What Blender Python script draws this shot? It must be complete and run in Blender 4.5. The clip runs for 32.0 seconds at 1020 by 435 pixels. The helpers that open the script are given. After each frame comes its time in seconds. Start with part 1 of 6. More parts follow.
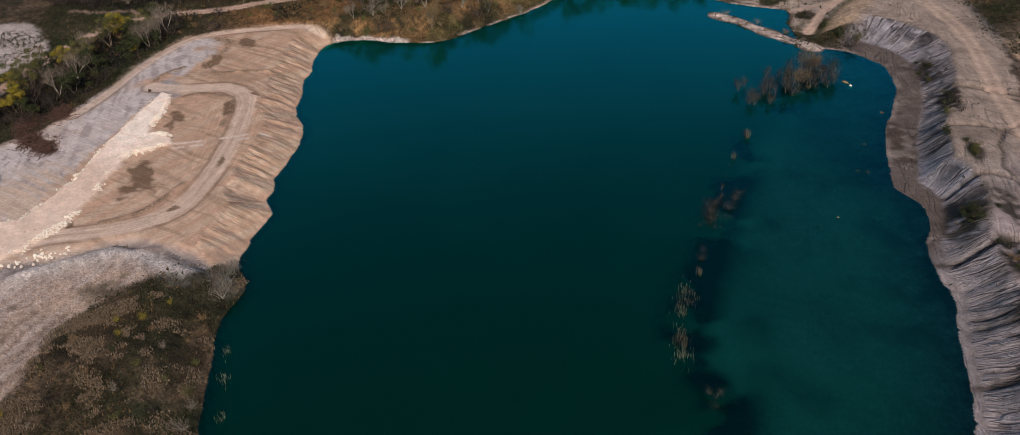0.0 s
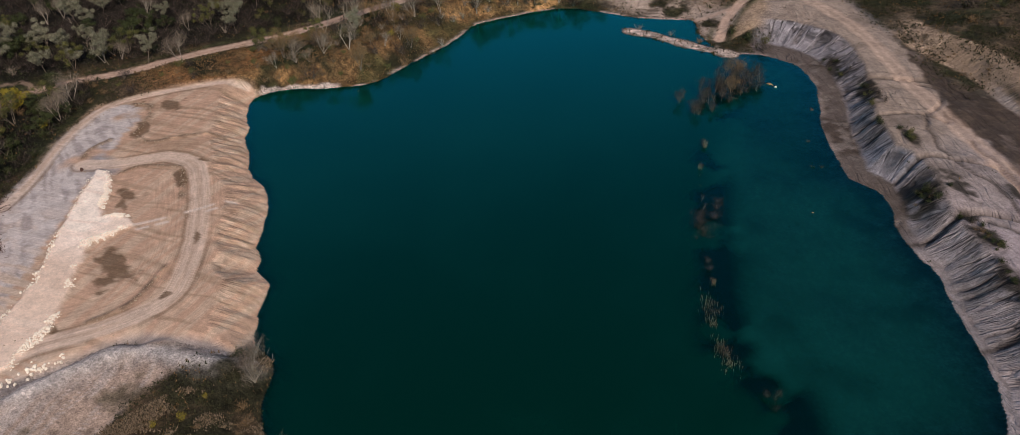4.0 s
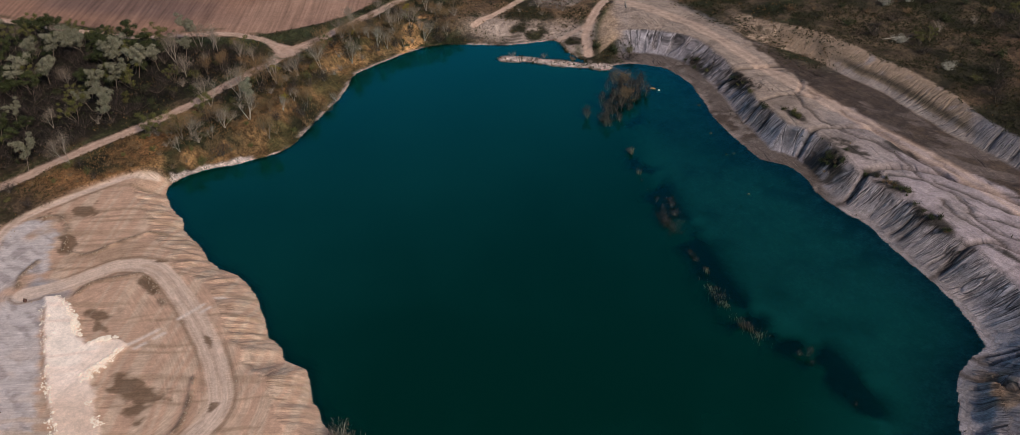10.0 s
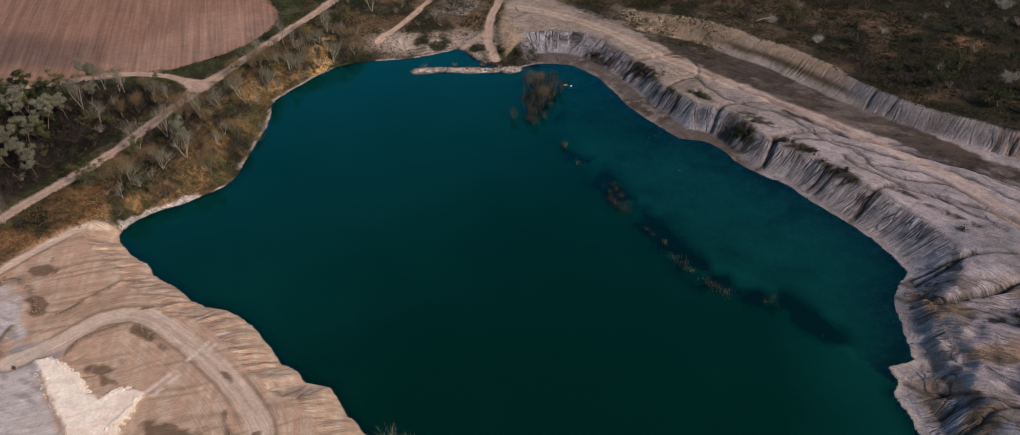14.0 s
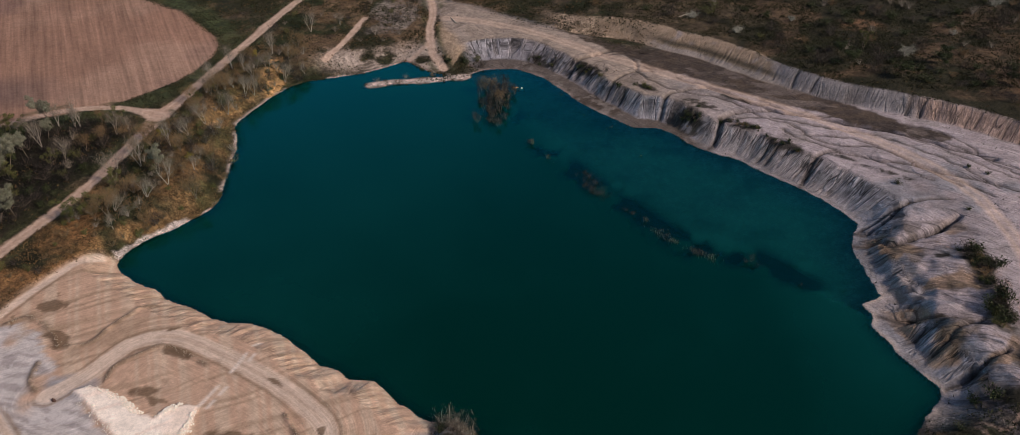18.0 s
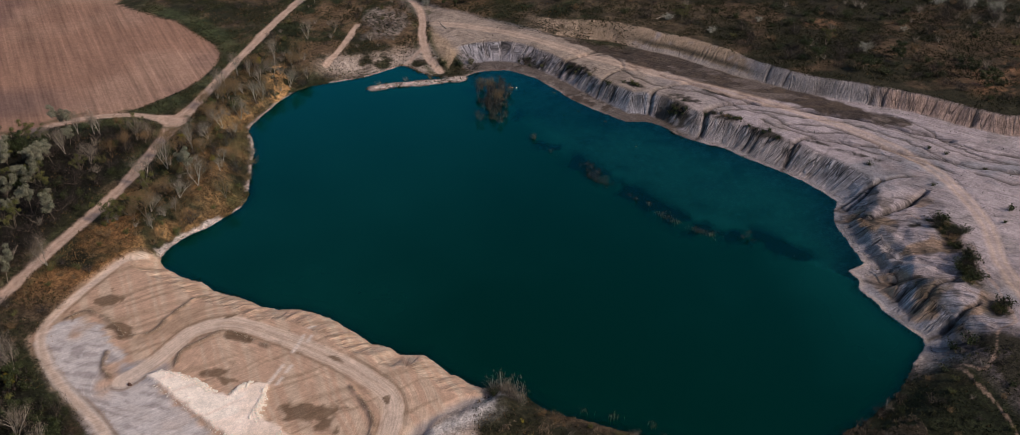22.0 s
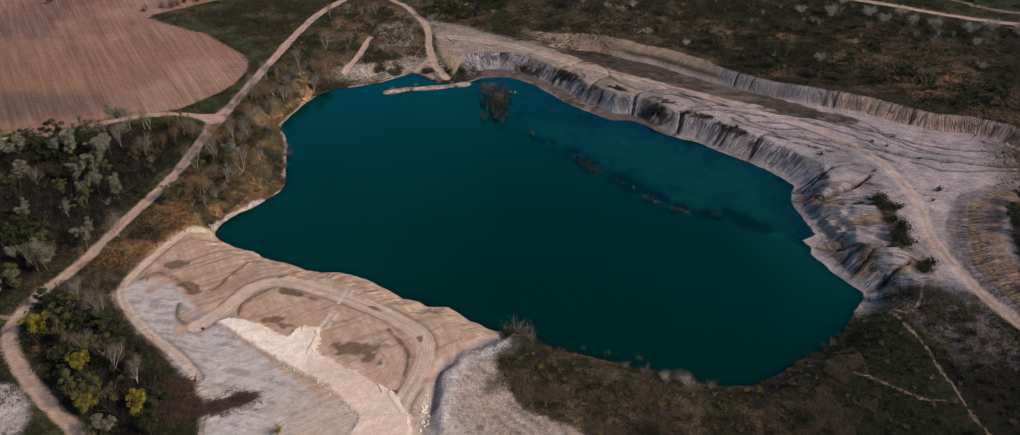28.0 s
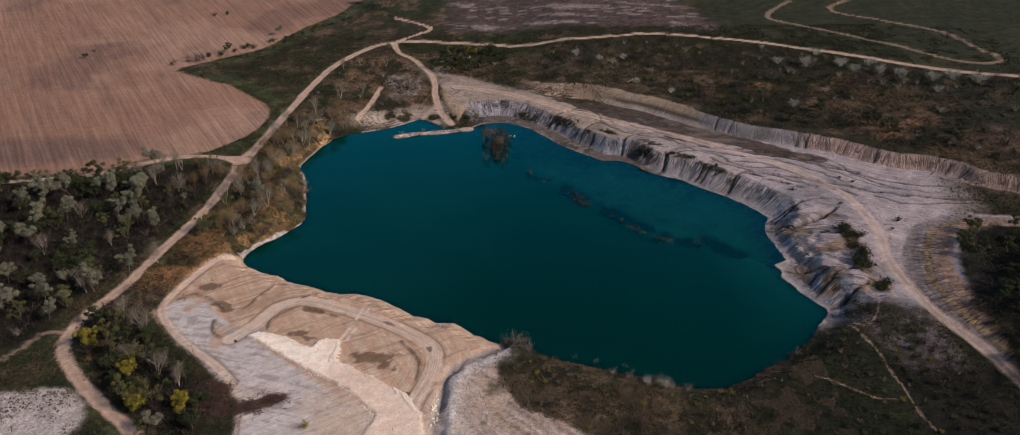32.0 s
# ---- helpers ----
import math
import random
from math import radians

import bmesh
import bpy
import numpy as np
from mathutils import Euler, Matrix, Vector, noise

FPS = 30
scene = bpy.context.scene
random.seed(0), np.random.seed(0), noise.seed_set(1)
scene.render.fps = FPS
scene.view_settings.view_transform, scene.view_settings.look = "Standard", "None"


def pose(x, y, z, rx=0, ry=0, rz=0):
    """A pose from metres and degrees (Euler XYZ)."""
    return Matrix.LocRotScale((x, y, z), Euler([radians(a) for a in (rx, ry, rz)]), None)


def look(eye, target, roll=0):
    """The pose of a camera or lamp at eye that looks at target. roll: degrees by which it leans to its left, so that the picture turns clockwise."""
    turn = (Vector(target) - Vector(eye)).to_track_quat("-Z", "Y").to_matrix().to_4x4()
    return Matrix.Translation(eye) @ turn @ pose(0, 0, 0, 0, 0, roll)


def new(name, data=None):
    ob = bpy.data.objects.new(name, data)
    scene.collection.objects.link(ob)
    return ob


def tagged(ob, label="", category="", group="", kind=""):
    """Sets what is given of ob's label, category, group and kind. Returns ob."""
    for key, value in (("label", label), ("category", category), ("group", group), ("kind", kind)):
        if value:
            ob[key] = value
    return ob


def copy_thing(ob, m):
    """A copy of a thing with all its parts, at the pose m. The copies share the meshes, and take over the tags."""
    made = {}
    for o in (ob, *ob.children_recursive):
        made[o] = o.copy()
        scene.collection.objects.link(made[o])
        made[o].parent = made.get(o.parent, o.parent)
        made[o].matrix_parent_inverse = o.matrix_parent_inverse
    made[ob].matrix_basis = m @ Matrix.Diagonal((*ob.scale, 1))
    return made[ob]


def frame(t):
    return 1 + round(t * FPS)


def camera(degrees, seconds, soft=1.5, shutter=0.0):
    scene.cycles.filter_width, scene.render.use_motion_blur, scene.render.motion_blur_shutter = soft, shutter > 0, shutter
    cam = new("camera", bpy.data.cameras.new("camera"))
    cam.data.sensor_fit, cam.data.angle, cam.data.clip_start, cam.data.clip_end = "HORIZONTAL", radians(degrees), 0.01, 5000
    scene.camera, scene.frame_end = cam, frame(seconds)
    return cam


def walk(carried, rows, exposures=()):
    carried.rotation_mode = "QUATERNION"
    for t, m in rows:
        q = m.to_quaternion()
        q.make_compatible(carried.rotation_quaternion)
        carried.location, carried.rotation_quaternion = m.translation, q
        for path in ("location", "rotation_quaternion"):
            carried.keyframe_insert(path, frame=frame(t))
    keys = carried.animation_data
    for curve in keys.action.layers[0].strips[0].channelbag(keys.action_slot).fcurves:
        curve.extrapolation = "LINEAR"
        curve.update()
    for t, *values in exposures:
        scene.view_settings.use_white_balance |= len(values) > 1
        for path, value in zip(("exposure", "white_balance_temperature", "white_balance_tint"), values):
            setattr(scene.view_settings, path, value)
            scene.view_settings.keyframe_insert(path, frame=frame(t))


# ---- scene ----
cam = camera(60.36, 32.0, soft=0.55)
# seconds, eye in metres, heading to the left of +y, pitch and roll in degrees
PATH = [
    (0, 139.81, -46.07, 98.70, 64.87, -35.33, -3.30),
    (1.2, 134.25, -55.39, 100.89, 60.55, -35.35, -2.86),
    (2.4, 128.35, -63.81, 103.18, 56.37, -35.38, -2.70),
    (3.5, 122.62, -70.44, 105.42, 52.76, -35.43, -2.89),
    (4.5, 117.36, -75.83, 107.58, 49.69, -35.49, -3.20),
    (5.5, 112.03, -81.39, 110.01, 46.63, -35.57, -3.39),
    (6.5, 105.93, -87.54, 112.80, 43.14, -35.82, -3.36),
    (7.5, 99.06, -94.07, 115.35, 39.31, -36.07, -3.16),
    (8.5, 92.41, -100.66, 116.94, 35.71, -35.95, -2.90),
    (9.5, 86.37, -107.18, 118.15, 32.24, -35.67, -2.73),
    (10.5, 80.69, -113.32, 120.16, 28.84, -35.54, -2.73),
    (11.5, 74.97, -118.80, 123.06, 25.70, -35.89, -2.75),
    (12.5, 68.93, -124.22, 125.75, 22.40, -36.11, -2.67),
    (13.5, 62.57, -129.92, 127.47, 18.85, -36.04, -2.53),
    (14.5, 56.04, -135.43, 128.23, 15.36, -35.83, -2.35),
    (15.5, 49.48, -140.68, 128.80, 11.90, -35.55, -2.14),
    (16.25, 44.57, -144.62, 129.74, 9.64, -35.44, -2.03),
    (17, 39.62, -148.52, 131.22, 7.99, -35.39, -1.98),
    (17.5, 36.33, -151.01, 132.37, 7.30, -35.38, -1.97),
    (18, 33.09, -153.37, 133.51, 6.84, -35.37, -1.96),
    (18.5, 29.98, -155.61, 134.55, 6.46, -35.36, -1.94),
    (19, 27.05, -157.79, 135.49, 6.07, -35.33, -1.88),
    (19.5, 24.30, -159.99, 136.34, 5.60, -35.29, -1.77),
    (20, 21.72, -162.30, 137.21, 5.01, -35.24, -1.61),
    (20.5, 19.27, -164.78, 138.17, 4.28, -35.20, -1.42),
    (21, 16.94, -167.44, 139.25, 3.44, -35.18, -1.22),
    (21.5, 14.78, -170.26, 140.45, 2.57, -35.19, -1.04),
    (22, 12.83, -173.17, 141.68, 1.76, -35.19, -0.88),
    (22.5, 11.16, -176.15, 142.90, 1.09, -35.18, -0.73),
    (23, 9.78, -179.14, 144.05, 0.60, -35.17, -0.60),
    (23.5, 8.67, -182.15, 145.11, 0.28, -35.16, -0.47),
    (24, 7.80, -185.20, 146.06, 0.09, -35.15, -0.36),
    (24.75, 6.83, -189.97, 147.32, -0.02, -35.08, -0.22),
    (25.5, 6.18, -194.99, 148.52, -0.02, -34.94, -0.12),
    (26.5, 5.62, -202.03, 150.32, -0.00, -34.62, -0.06),
    (27.25, 5.34, -207.49, 151.89, -0.00, -34.26, -0.02),
    (28, 5.10, -213.08, 153.54, -0.01, -33.74, 0.02),
    (29, 4.85, -220.65, 155.73, -0.04, -32.81, 0.07),
    (30, 4.82, -228.11, 157.88, -0.04, -31.82, 0.07),
    (31, 5.13, -235.27, 160.03, 0.02, -30.96, -0.03),
    (32, 5.81, -242.05, 162.22, 0.12, -30.21, -0.25),
]


def flight(x, y, z, heading, pitch, roll):
    h, p = radians(heading), radians(pitch)
    ahead = Vector((-math.sin(h) * math.cos(p), math.cos(h) * math.cos(p), math.sin(p)))
    eye = Vector((x, y, z))
    return look(eye, eye + 100 * ahead, roll)


walk(cam, [(t, flight(*row)) for t, *row in PATH])

# ---------------------------------------------------------------- light
SUN_TO = Vector((0.93, -0.34, 0.0)).normalized()
SUN_EL = radians(37)
sun_way = Vector((SUN_TO.x * math.cos(SUN_EL), SUN_TO.y * math.cos(SUN_EL), math.sin(SUN_EL)))
world = bpy.data.worlds.new("world")
scene.world = world
world.use_nodes = True
wn = world.node_tree
sky = wn.nodes.new("ShaderNodeTexSky")
sky.sky_type = "NISHITA"
sky.sun_disc = False
sky.sun_elevation = SUN_EL
sky.sun_rotation = math.atan2(SUN_TO.x, SUN_TO.y)
sky.air_density, sky.dust_density, sky.ozone_density = 1.0, 1.5, 1.5
wn.links.new(sky.outputs[0], wn.nodes["Background"].inputs[0])
wn.nodes["Background"].inputs[1].default_value = 0.104
sun_data = bpy.data.lights.new("sun", "SUN")
sun_data.energy, sun_data.angle, sun_data.color = 3.4, radians(9), (1.0, 0.85, 0.70)
sun = new("sun", sun_data)
sun.matrix_world = look(sun_way * 300, (0, 0, 0))
scene.view_settings.exposure = -0.12


# ---------------------------------------------------------------- noise and plan helpers
def lattice(ix, iy, seed):
    h = (ix.astype(np.int64) * 374761393 + iy.astype(np.int64) * 668265263 + seed * 974634777) & 0xFFFFFFFF
    h = ((h ^ (h >> 13)) * 1274126177) & 0xFFFFFFFF
    return ((h ^ (h >> 16)) & 0xFFFF) / 65535.0


def vnoise(x, y, seed=0):
    """Smooth value noise, 0 to 1, with cells one metre wide."""
    x, y = np.asarray(x, float), np.asarray(y, float)
    ix, iy = np.floor(x), np.floor(y)
    fx, fy = x - ix, y - iy
    fx, fy = fx * fx * (3 - 2 * fx), fy * fy * (3 - 2 * fy)
    a, b = lattice(ix, iy, seed), lattice(ix + 1, iy, seed)
    c, d = lattice(ix, iy + 1, seed), lattice(ix + 1, iy + 1, seed)
    return (a * (1 - fx) + b * fx) * (1 - fy) + (c * (1 - fx) + d * fx) * fy


def fbm(x, y, size, octaves=4, seed=0):
    out, amp, total = 0.0, 1.0, 0.0
    for n in range(octaves):
        out = out + amp * vnoise(x / size + 17.3 * n, y / size - 9.1 * n, seed + n)
        total += amp
        amp, size = amp * 0.5, size * 0.5
    return out / total


def ease(v):
    v = np.clip(v, 0.0, 1.0)
    return v * v * (3 - 2 * v)


def ramp(v, a, b):
    return ease((v - a) / (b - a))


def curve_points(points, steps=4, closed=False):
    """A Catmull-Rom line through plan points."""
    p = np.array(points, float)
    n = len(p)
    out = []
    for i in range(n if closed else n - 1):
        if closed:
            a, b, c, d = p[(i - 1) % n], p[i], p[(i + 1) % n], p[(i + 2) % n]
        else:
            a, b, c, d = p[max(i - 1, 0)], p[i], p[i + 1], p[min(i + 2, n - 1)]
        for k in range(steps):
            t = k / steps
            out.append(0.5 * (2 * b + (c - a) * t + (2 * a - 5 * b + 4 * c - d) * t * t + (3 * b - a - 3 * c + d) * t ** 3))
    if not closed:
        out.append(p[-1])
    return np.array(out)


def line_field(x, y, line, reach, closed=False):
    """Distance to a line, the length along it, and on which side (+1: left of its way). Beyond reach: reach."""
    dist, arc, side = np.full(x.shape, float(reach)), np.zeros(x.shape), -np.ones(x.shape)
    ring = np.vstack([line, line[:1]]) if closed else line
    best = np.full(x.shape, float(reach) ** 2)
    margin, run = reach + 4.0, 0.0
    cols, rows = x[0], y[:, 0]
    for (ax, ay), (bx, by) in zip(ring[:-1], ring[1:]):
        vx, vy = bx - ax, by - ay
        ll = math.hypot(vx, vy) + 1e-9
        i0, i1 = np.searchsorted(cols, (min(ax, bx) - margin, max(ax, bx) + margin))
        j0, j1 = np.searchsorted(rows, (min(ay, by) - margin, max(ay, by) + margin))
        if i1 > i0 and j1 > j0:
            cut = (slice(j0, j1), slice(i0, i1))
            ex, ey = x[cut] - ax, y[cut] - ay
            t = np.clip((ex * vx + ey * vy) / (ll * ll), 0, 1)
            turn = vx * ey - vy * ex
            dd = (ex - t * vx) ** 2 + (ey - t * vy) ** 2
            hit = dd < best[cut]
            best[cut][hit] = dd[hit]
            arc[cut][hit] = run + t[hit] * ll
            side[cut][hit] = np.where(turn[hit] > 0, 1.0, -1.0)
        run += ll
    np.sqrt(best, out=dist)
    return dist, arc, side


def inside(x, y, ring):
    """Whether plan points lie in a ring."""
    out = np.zeros(x.shape, bool)
    for (ax, ay), (bx, by) in zip(ring, np.vstack([ring[1:], ring[:1]])):
        cross = (ay > y) != (by > y)
        if cross.any():
            out ^= cross & (x < (bx - ax) * (y - ay) / (by - ay + 1e-12) + ax)
    return out


def area_field(x, y, ring, reach):
    """Signed distance to a ring, positive inside."""
    d, arc, _ = line_field(x, y, ring, reach, closed=True)
    return np.where(inside(x, y, ring), d, -d), arc


def blend_field(x, y, anchors, power=3.0):
    """Values that glide between anchors (x, y, value, value, ...)."""
    a = np.array(anchors, float)
    total, out = 0.0, [0.0] * (a.shape[1] - 2)
    for row in a:
        w = 1.0 / (((x - row[0]) ** 2 + (y - row[1]) ** 2) + 60.0) ** (power / 2)
        total = total + w
        out = [o + w * v for o, v in zip(out, row[2:])]
    return [o / total for o in out]


# ---------------------------------------------------------------- the plan, in metres
SHORE_NORTH = [(-84.5, 7), (-83, 16), (-77, 23), (-71, 31), (-70, 39), (-73.5, 54), (-75, 65), (-80, 77), (-78, 88),
               (-72, 103), (-66.5, 108), (-59, 111.7), (-51.5, 114.8), (-44, 119.2), (-40, 122), (-35.5, 125), (-31, 122), (-27, 118.6), (-20, 115.8), (-14, 114.4), (-9, 118.6)]
SHORE_EAST = [(-3, 121), (4, 121.5), (12.5, 116), (18.5, 109.3), (26.8, 98), (33, 92), (39.5, 86), (43.5, 82.8), (50, 83), (57, 77.5), (60, 73), (66, 69.5), (72, 65.8),
              (78, 60.5), (84, 54.8), (90, 49.5), (96.5, 42), (99.3, 36.5), (98, 31.5), (96.6, 25), (97.2, 17), (98.4, 9.5), (98, 6.8), (93.8, 4.5), (95.4, 0.4), (94.4, -3.4),
              (97.3, -9.5), (100.3, -16), (103.5, -22.6), (99, -28.6)]
SHORE_SOUTH = [(95.5, -33.5), (89.5, -40.5), (81.5, -47.2), (69, -54.6), (62, -57.6), (51, -56), (41, -52), (32, -49), (22, -46),
               (14, -42), (9, -37.6), (2, -37.2)]
SHORE_FILL = [(-1, -35.6), (-6, -32.3), (-11.5, -27.6), (-17.2, -27), (-20, -25), (-24.8, -22.7), (-31.2, -18), (-37.1, -14.6), (-44.5, -11.8), (-50.3, -11.4),
              (-56.5, -8.8), (-66.3, -5), (-71, -2), (-76.4, 0.8)]
SHORE = curve_points(SHORE_NORTH + SHORE_EAST + SHORE_SOUTH + SHORE_FILL, 4, True)
SPIT = curve_points([(-43.6, 107.2), (-38, 109.3), (-31.4, 110.7), (-25, 111.9), (-19.7, 113.1), (-13, 114.6)], 4)
# top height, flat beach width, slope width of the banks
BANKS = [(-86, 7, 4.5, 0.8, 7), (-72, 35, 5.0, 1.6, 9), (-80, 75, 5.5, 1.6, 8), (-70, 104, 5.5, 1.5, 9), (-48, 120, 2.2, 1.0, 14),
         (-30, 128, 2.6, 0.5, 14), (-6, 128, 4.2, 7.0, 13), (12, 118, 4.8, 5.0, 7), (26, 102, 5.0, 5.8, 6), (42, 90, 5.3, 5.2, 6),
         (58, 82, 5.4, 2.0, 7), (74, 68, 5.4, 0.6, 8), (90, 52, 5.6, 0.4, 10), (104, 34, 5.6, 0.3, 11), (102, 18, 4.6, 0.2, 7.5), (100, 2, 3.6, 2.2, 9), (114, 4, 6.2, 1, 10),
         (106, -14, 5.0, 0.5, 11), (116, -14, 6.4, 0.5, 12), (98, -32, 4.2, 0.5, 9), (75, -56, 4.0, 0.8, 8), (50, -60, 3.6, 0.8, 8), (25, -52, 3.6, 0.8, 9),
         (6, -40, 3.6, 0.4, 7), (-20, -30, 4.0, 0.2, 8), (-50, -18, 4.0, 0.2, 8), (-78, -2, 4.0, 0.2, 7),
         (-110, 10, 5, 1, 9), (-125, -45, 4.2, 1, 9), (-60, -60, 4.0, 1, 8), (-150, 80, 5, 1, 9), (-220, 200, 4.0, 1, 9), (-60, 220, 5, 1, 9),
         (-20, 150, 4.2, 1, 12), (60, 108, 5.4, 5, 7), (98, 86, 5.5, 1, 9), (130, 66, 5.8, 1, 10), (130, 20, 6.3, 1, 16),
         (128, -26, 6.3, 1, 14), (112, -62, 4.6, 1, 9), (140, -80, 6.0, 1, 9), (180, 44, 6.4, 1, 9), (60, 190, 5.5, 1, 9),
         (180, 200, 5.8, 1, 9), (320, 180, 6.5, 1, 9), (0, -110, 4, 1, 9), (320, -60, 7, 1, 9), (-400, -40, 5, 1, 9), (0, 600, 6, 1, 9)]
UPPER_CLIFF = curve_points([(-14, 176), (20, 149), (42, 140), (56, 131), (68, 124), (82, 113), (92, 104), (100, 98), (111, 92), (122, 87), (134, 81), (143, 76),
                            (155, 68), (168, 64), (178, 57), (190, 47), (270, 15)], 4)
ROAD_CUT = curve_points([(290, -8), (180, 19), (154, 16), (146, 7), (141, -3), (138, -16), (139, -30), (144, -46), (150, -70), (165, -200)], 4)
FILL = np.array([(-89, 9), (-94, 2), (-99, -9), (-103, -27), (-91, -41), (-76, -55), (-66, -66), (-62, -92), (-16, -92), (-14, -64),
                 (-12, -55), (-5, -48), (3, -41), (1, -32), (-10, -22), (-30, -14), (-50, -6), (-70, 6)], float)
SAND_SOUTH = np.array([(3, -41), (1, -47), (3, -60), (9, -68), (17, -73), (26, -79), (30, -110), (-66, -110), (-64, -74), (-16, -60), (-8, -50)], float)
ROADS = {
    "west": ([(-74, -96), (-90, -78), (-104, -66), (-119, -50), (-124, -39), (-123, -28), (-116, -11), (-111, 11), (-105, 38), (-103, 58),
              (-102, 72), (-99, 90), (-94, 132), (-87, 173), (-74, 203), (-58, 218), (-25, 218), (28, 209), (63, 214), (81, 218), (115, 210), (146, 197), (175, 182),
              (202, 168), (228, 156), (300, 140)], 1.9),
    "wood": ([(-102, 74), (-110, 77), (-120, 79), (-135, 76), (-150, 66), (-170, 60), (-230, 52)], 1.3),
    "north": ([(-58, 217), (-53, 202), (-46, 194), (-39, 182.5), (-33.3, 169.5), (-30.8, 156), (-30, 145), (-26.6, 131), (-23.2, 124), (-21, 120)], 1.5),
    "spur": ([(-58, 218), (-47, 230), (-40, 243), (-62, 262)], 1.2),
    "bench": ([(-26, 156), (-8, 151), (10, 142), (34, 123), (60, 105), (88, 88), (112, 68), (128, 45), (132, 19), (129, -2), (131, -28), (139, -48), (142, -61), (152, -95)], 2.2),
    "branch": ([(-124, -37), (-131, -37), (-135, -45), (-142, -54)], 0.9),
    "trail": ([(173, 277), (151, 245), (168, 227), (190, 208), (211, 190), (224, 175), (237, 169), (249, 173), (245, 192), (236, 219), (214, 236), (194, 251), (192, 263), (206, 276)], 1.3),
    "path": ([(79, -51), (82.4, -52.5), (85.3, -53.7), (86.5, -55.9), (92, -59), (97, -63), (101.8, -66.4), (106.3, -66.9), (109.4, -68)], 0.35),
    "foot": ([(114, 23.5), (118.4, 18.5), (122.4, 13), (124.8, 6), (123.8, -4.4), (123.4, -12.4), (122.6, -21.4), (117.8, -24.3), (114.2, -31.3), (110, -35.4), (106, -33.4), (107.1, -39.4), (108.6, -44.5), (109.4, -50.5), (109.8, -57.4), (110.6, -63), (110.4, -71), (112, -79)], 0.35),
    "dyke": ([(-27, 138), (-31, 132), (-35, 125), (-39, 119)], 0.9),
    "strip": ([(-57, 155), (-59, 140), (-63, 121)], 1.3),
}
LOOP = curve_points([(-76, -40), (-71, -34), (-68, -28), (-65, -23.5), (-58, -21), (-51, -23), (-43, -26.5), (-36, -30), (-29, -34), (-22, -39), (-17, -44), (-15.8, -50), (-17, -58), (-20, -67), (-22, -80), (-24, -92)], 5)
RIM = curve_points([(-89, 7), (-93, 1), (-97.5, -10), (-100.5, -19), (-100.5, -26), (-94.5, -35.5), (-86, -44), (-77, -51.5), (-70, -60), (-66, -72), (-64, -92)], 4)
CLAY_PAD = np.array([(-98, -22), (-93, -20), (-88, -23), (-83, -29), (-77, -35), (-68, -36), (-67, -42), (-58, -49), (-44, -60), (-30, -72), (-26, -94), (-64, -94), (-68, -70), (-78, -54), (-88, -45), (-95, -37), (-100, -28)], float)
RUBBLE = np.array([(-71, -38.4), (-68.5, -37), (-64, -38), (-59.6, -39.6), (-55.6, -42.8), (-51.5, -44.6), (-49, -41), (-44, -40.6), (-43.2, -45), (-44.4, -49.3),
                   (-40.6, -51.8), (-30, -58.7), (-23, -64), (-17.5, -72), (-15, -95), (-36, -95), (-29.5, -71.5), (-39, -61.2), (-49.8, -54.4), (-57.6, -48.6), (-63.4, -44.6)], float)
CELLS = [curve_points(c, 4) for c in ([(-97, -20), (-94, -17.5), (-91, -18), (-86, -21), (-81, -26)], [(-80, -26), (-75, -24.5), (-73, -19.5), (-70, -14), (-67, -10)], [(-83, -31), (-82, -36), (-79, -39)],
                                      [(-66, -35), (-66, -30.5), (-62, -26.5), (-58.5, -24), (-52, -26.5), (-47, -29)], [(-26, -41), (-20, -50), (-20, -58)])]
CROSS = curve_points([(-38, -22), (-40, -31), (-43.5, -42)], 4)
FAN = np.array([(-28, 161), (-13, 155), (-16, 144), (-14, 132), (-18, 120), (-24, 132), (-27, 144)], float)
DITCH = curve_points([(-13, -84), (-13.5, -72), (-13, -64), (-12, -55), (-5, -48), (3, -42)], 4)
DAMP = [((-56, -37), 4.4, 2.6, 0.3), ((-33, -48), 9.0, 3.6, -0.2), ((-91, -13.5), 4.6, 2.6, 0.4), ((-82, -24), 3.4, 2.2, -0.5), ((-95.5, -20), 1.0, 3.0, 0.3), ((-17.5, -45), 1.1, 2.6, 0.1), ((-54, -25.5), 4.5, 1.3, -0.3), ((-31, -32.5), 2.2, 0.7, -0.5), ((-58, -18.5), 3.0, 0.8, 0.5), ((-23, -64), 1.6, 0.9, 0.2)]
VALLEY = np.array([(16, 146), (30, 134), (43, 120), (48, 112), (58, 108), (68, 101), (76, 95), (88, 90), (99, 85), (115, 75), (128, 70), (131, 73), (120, 80), (110, 90), (96, 100), (86, 107), (72, 118), (56, 128), (36, 141), (22, 149)], float)
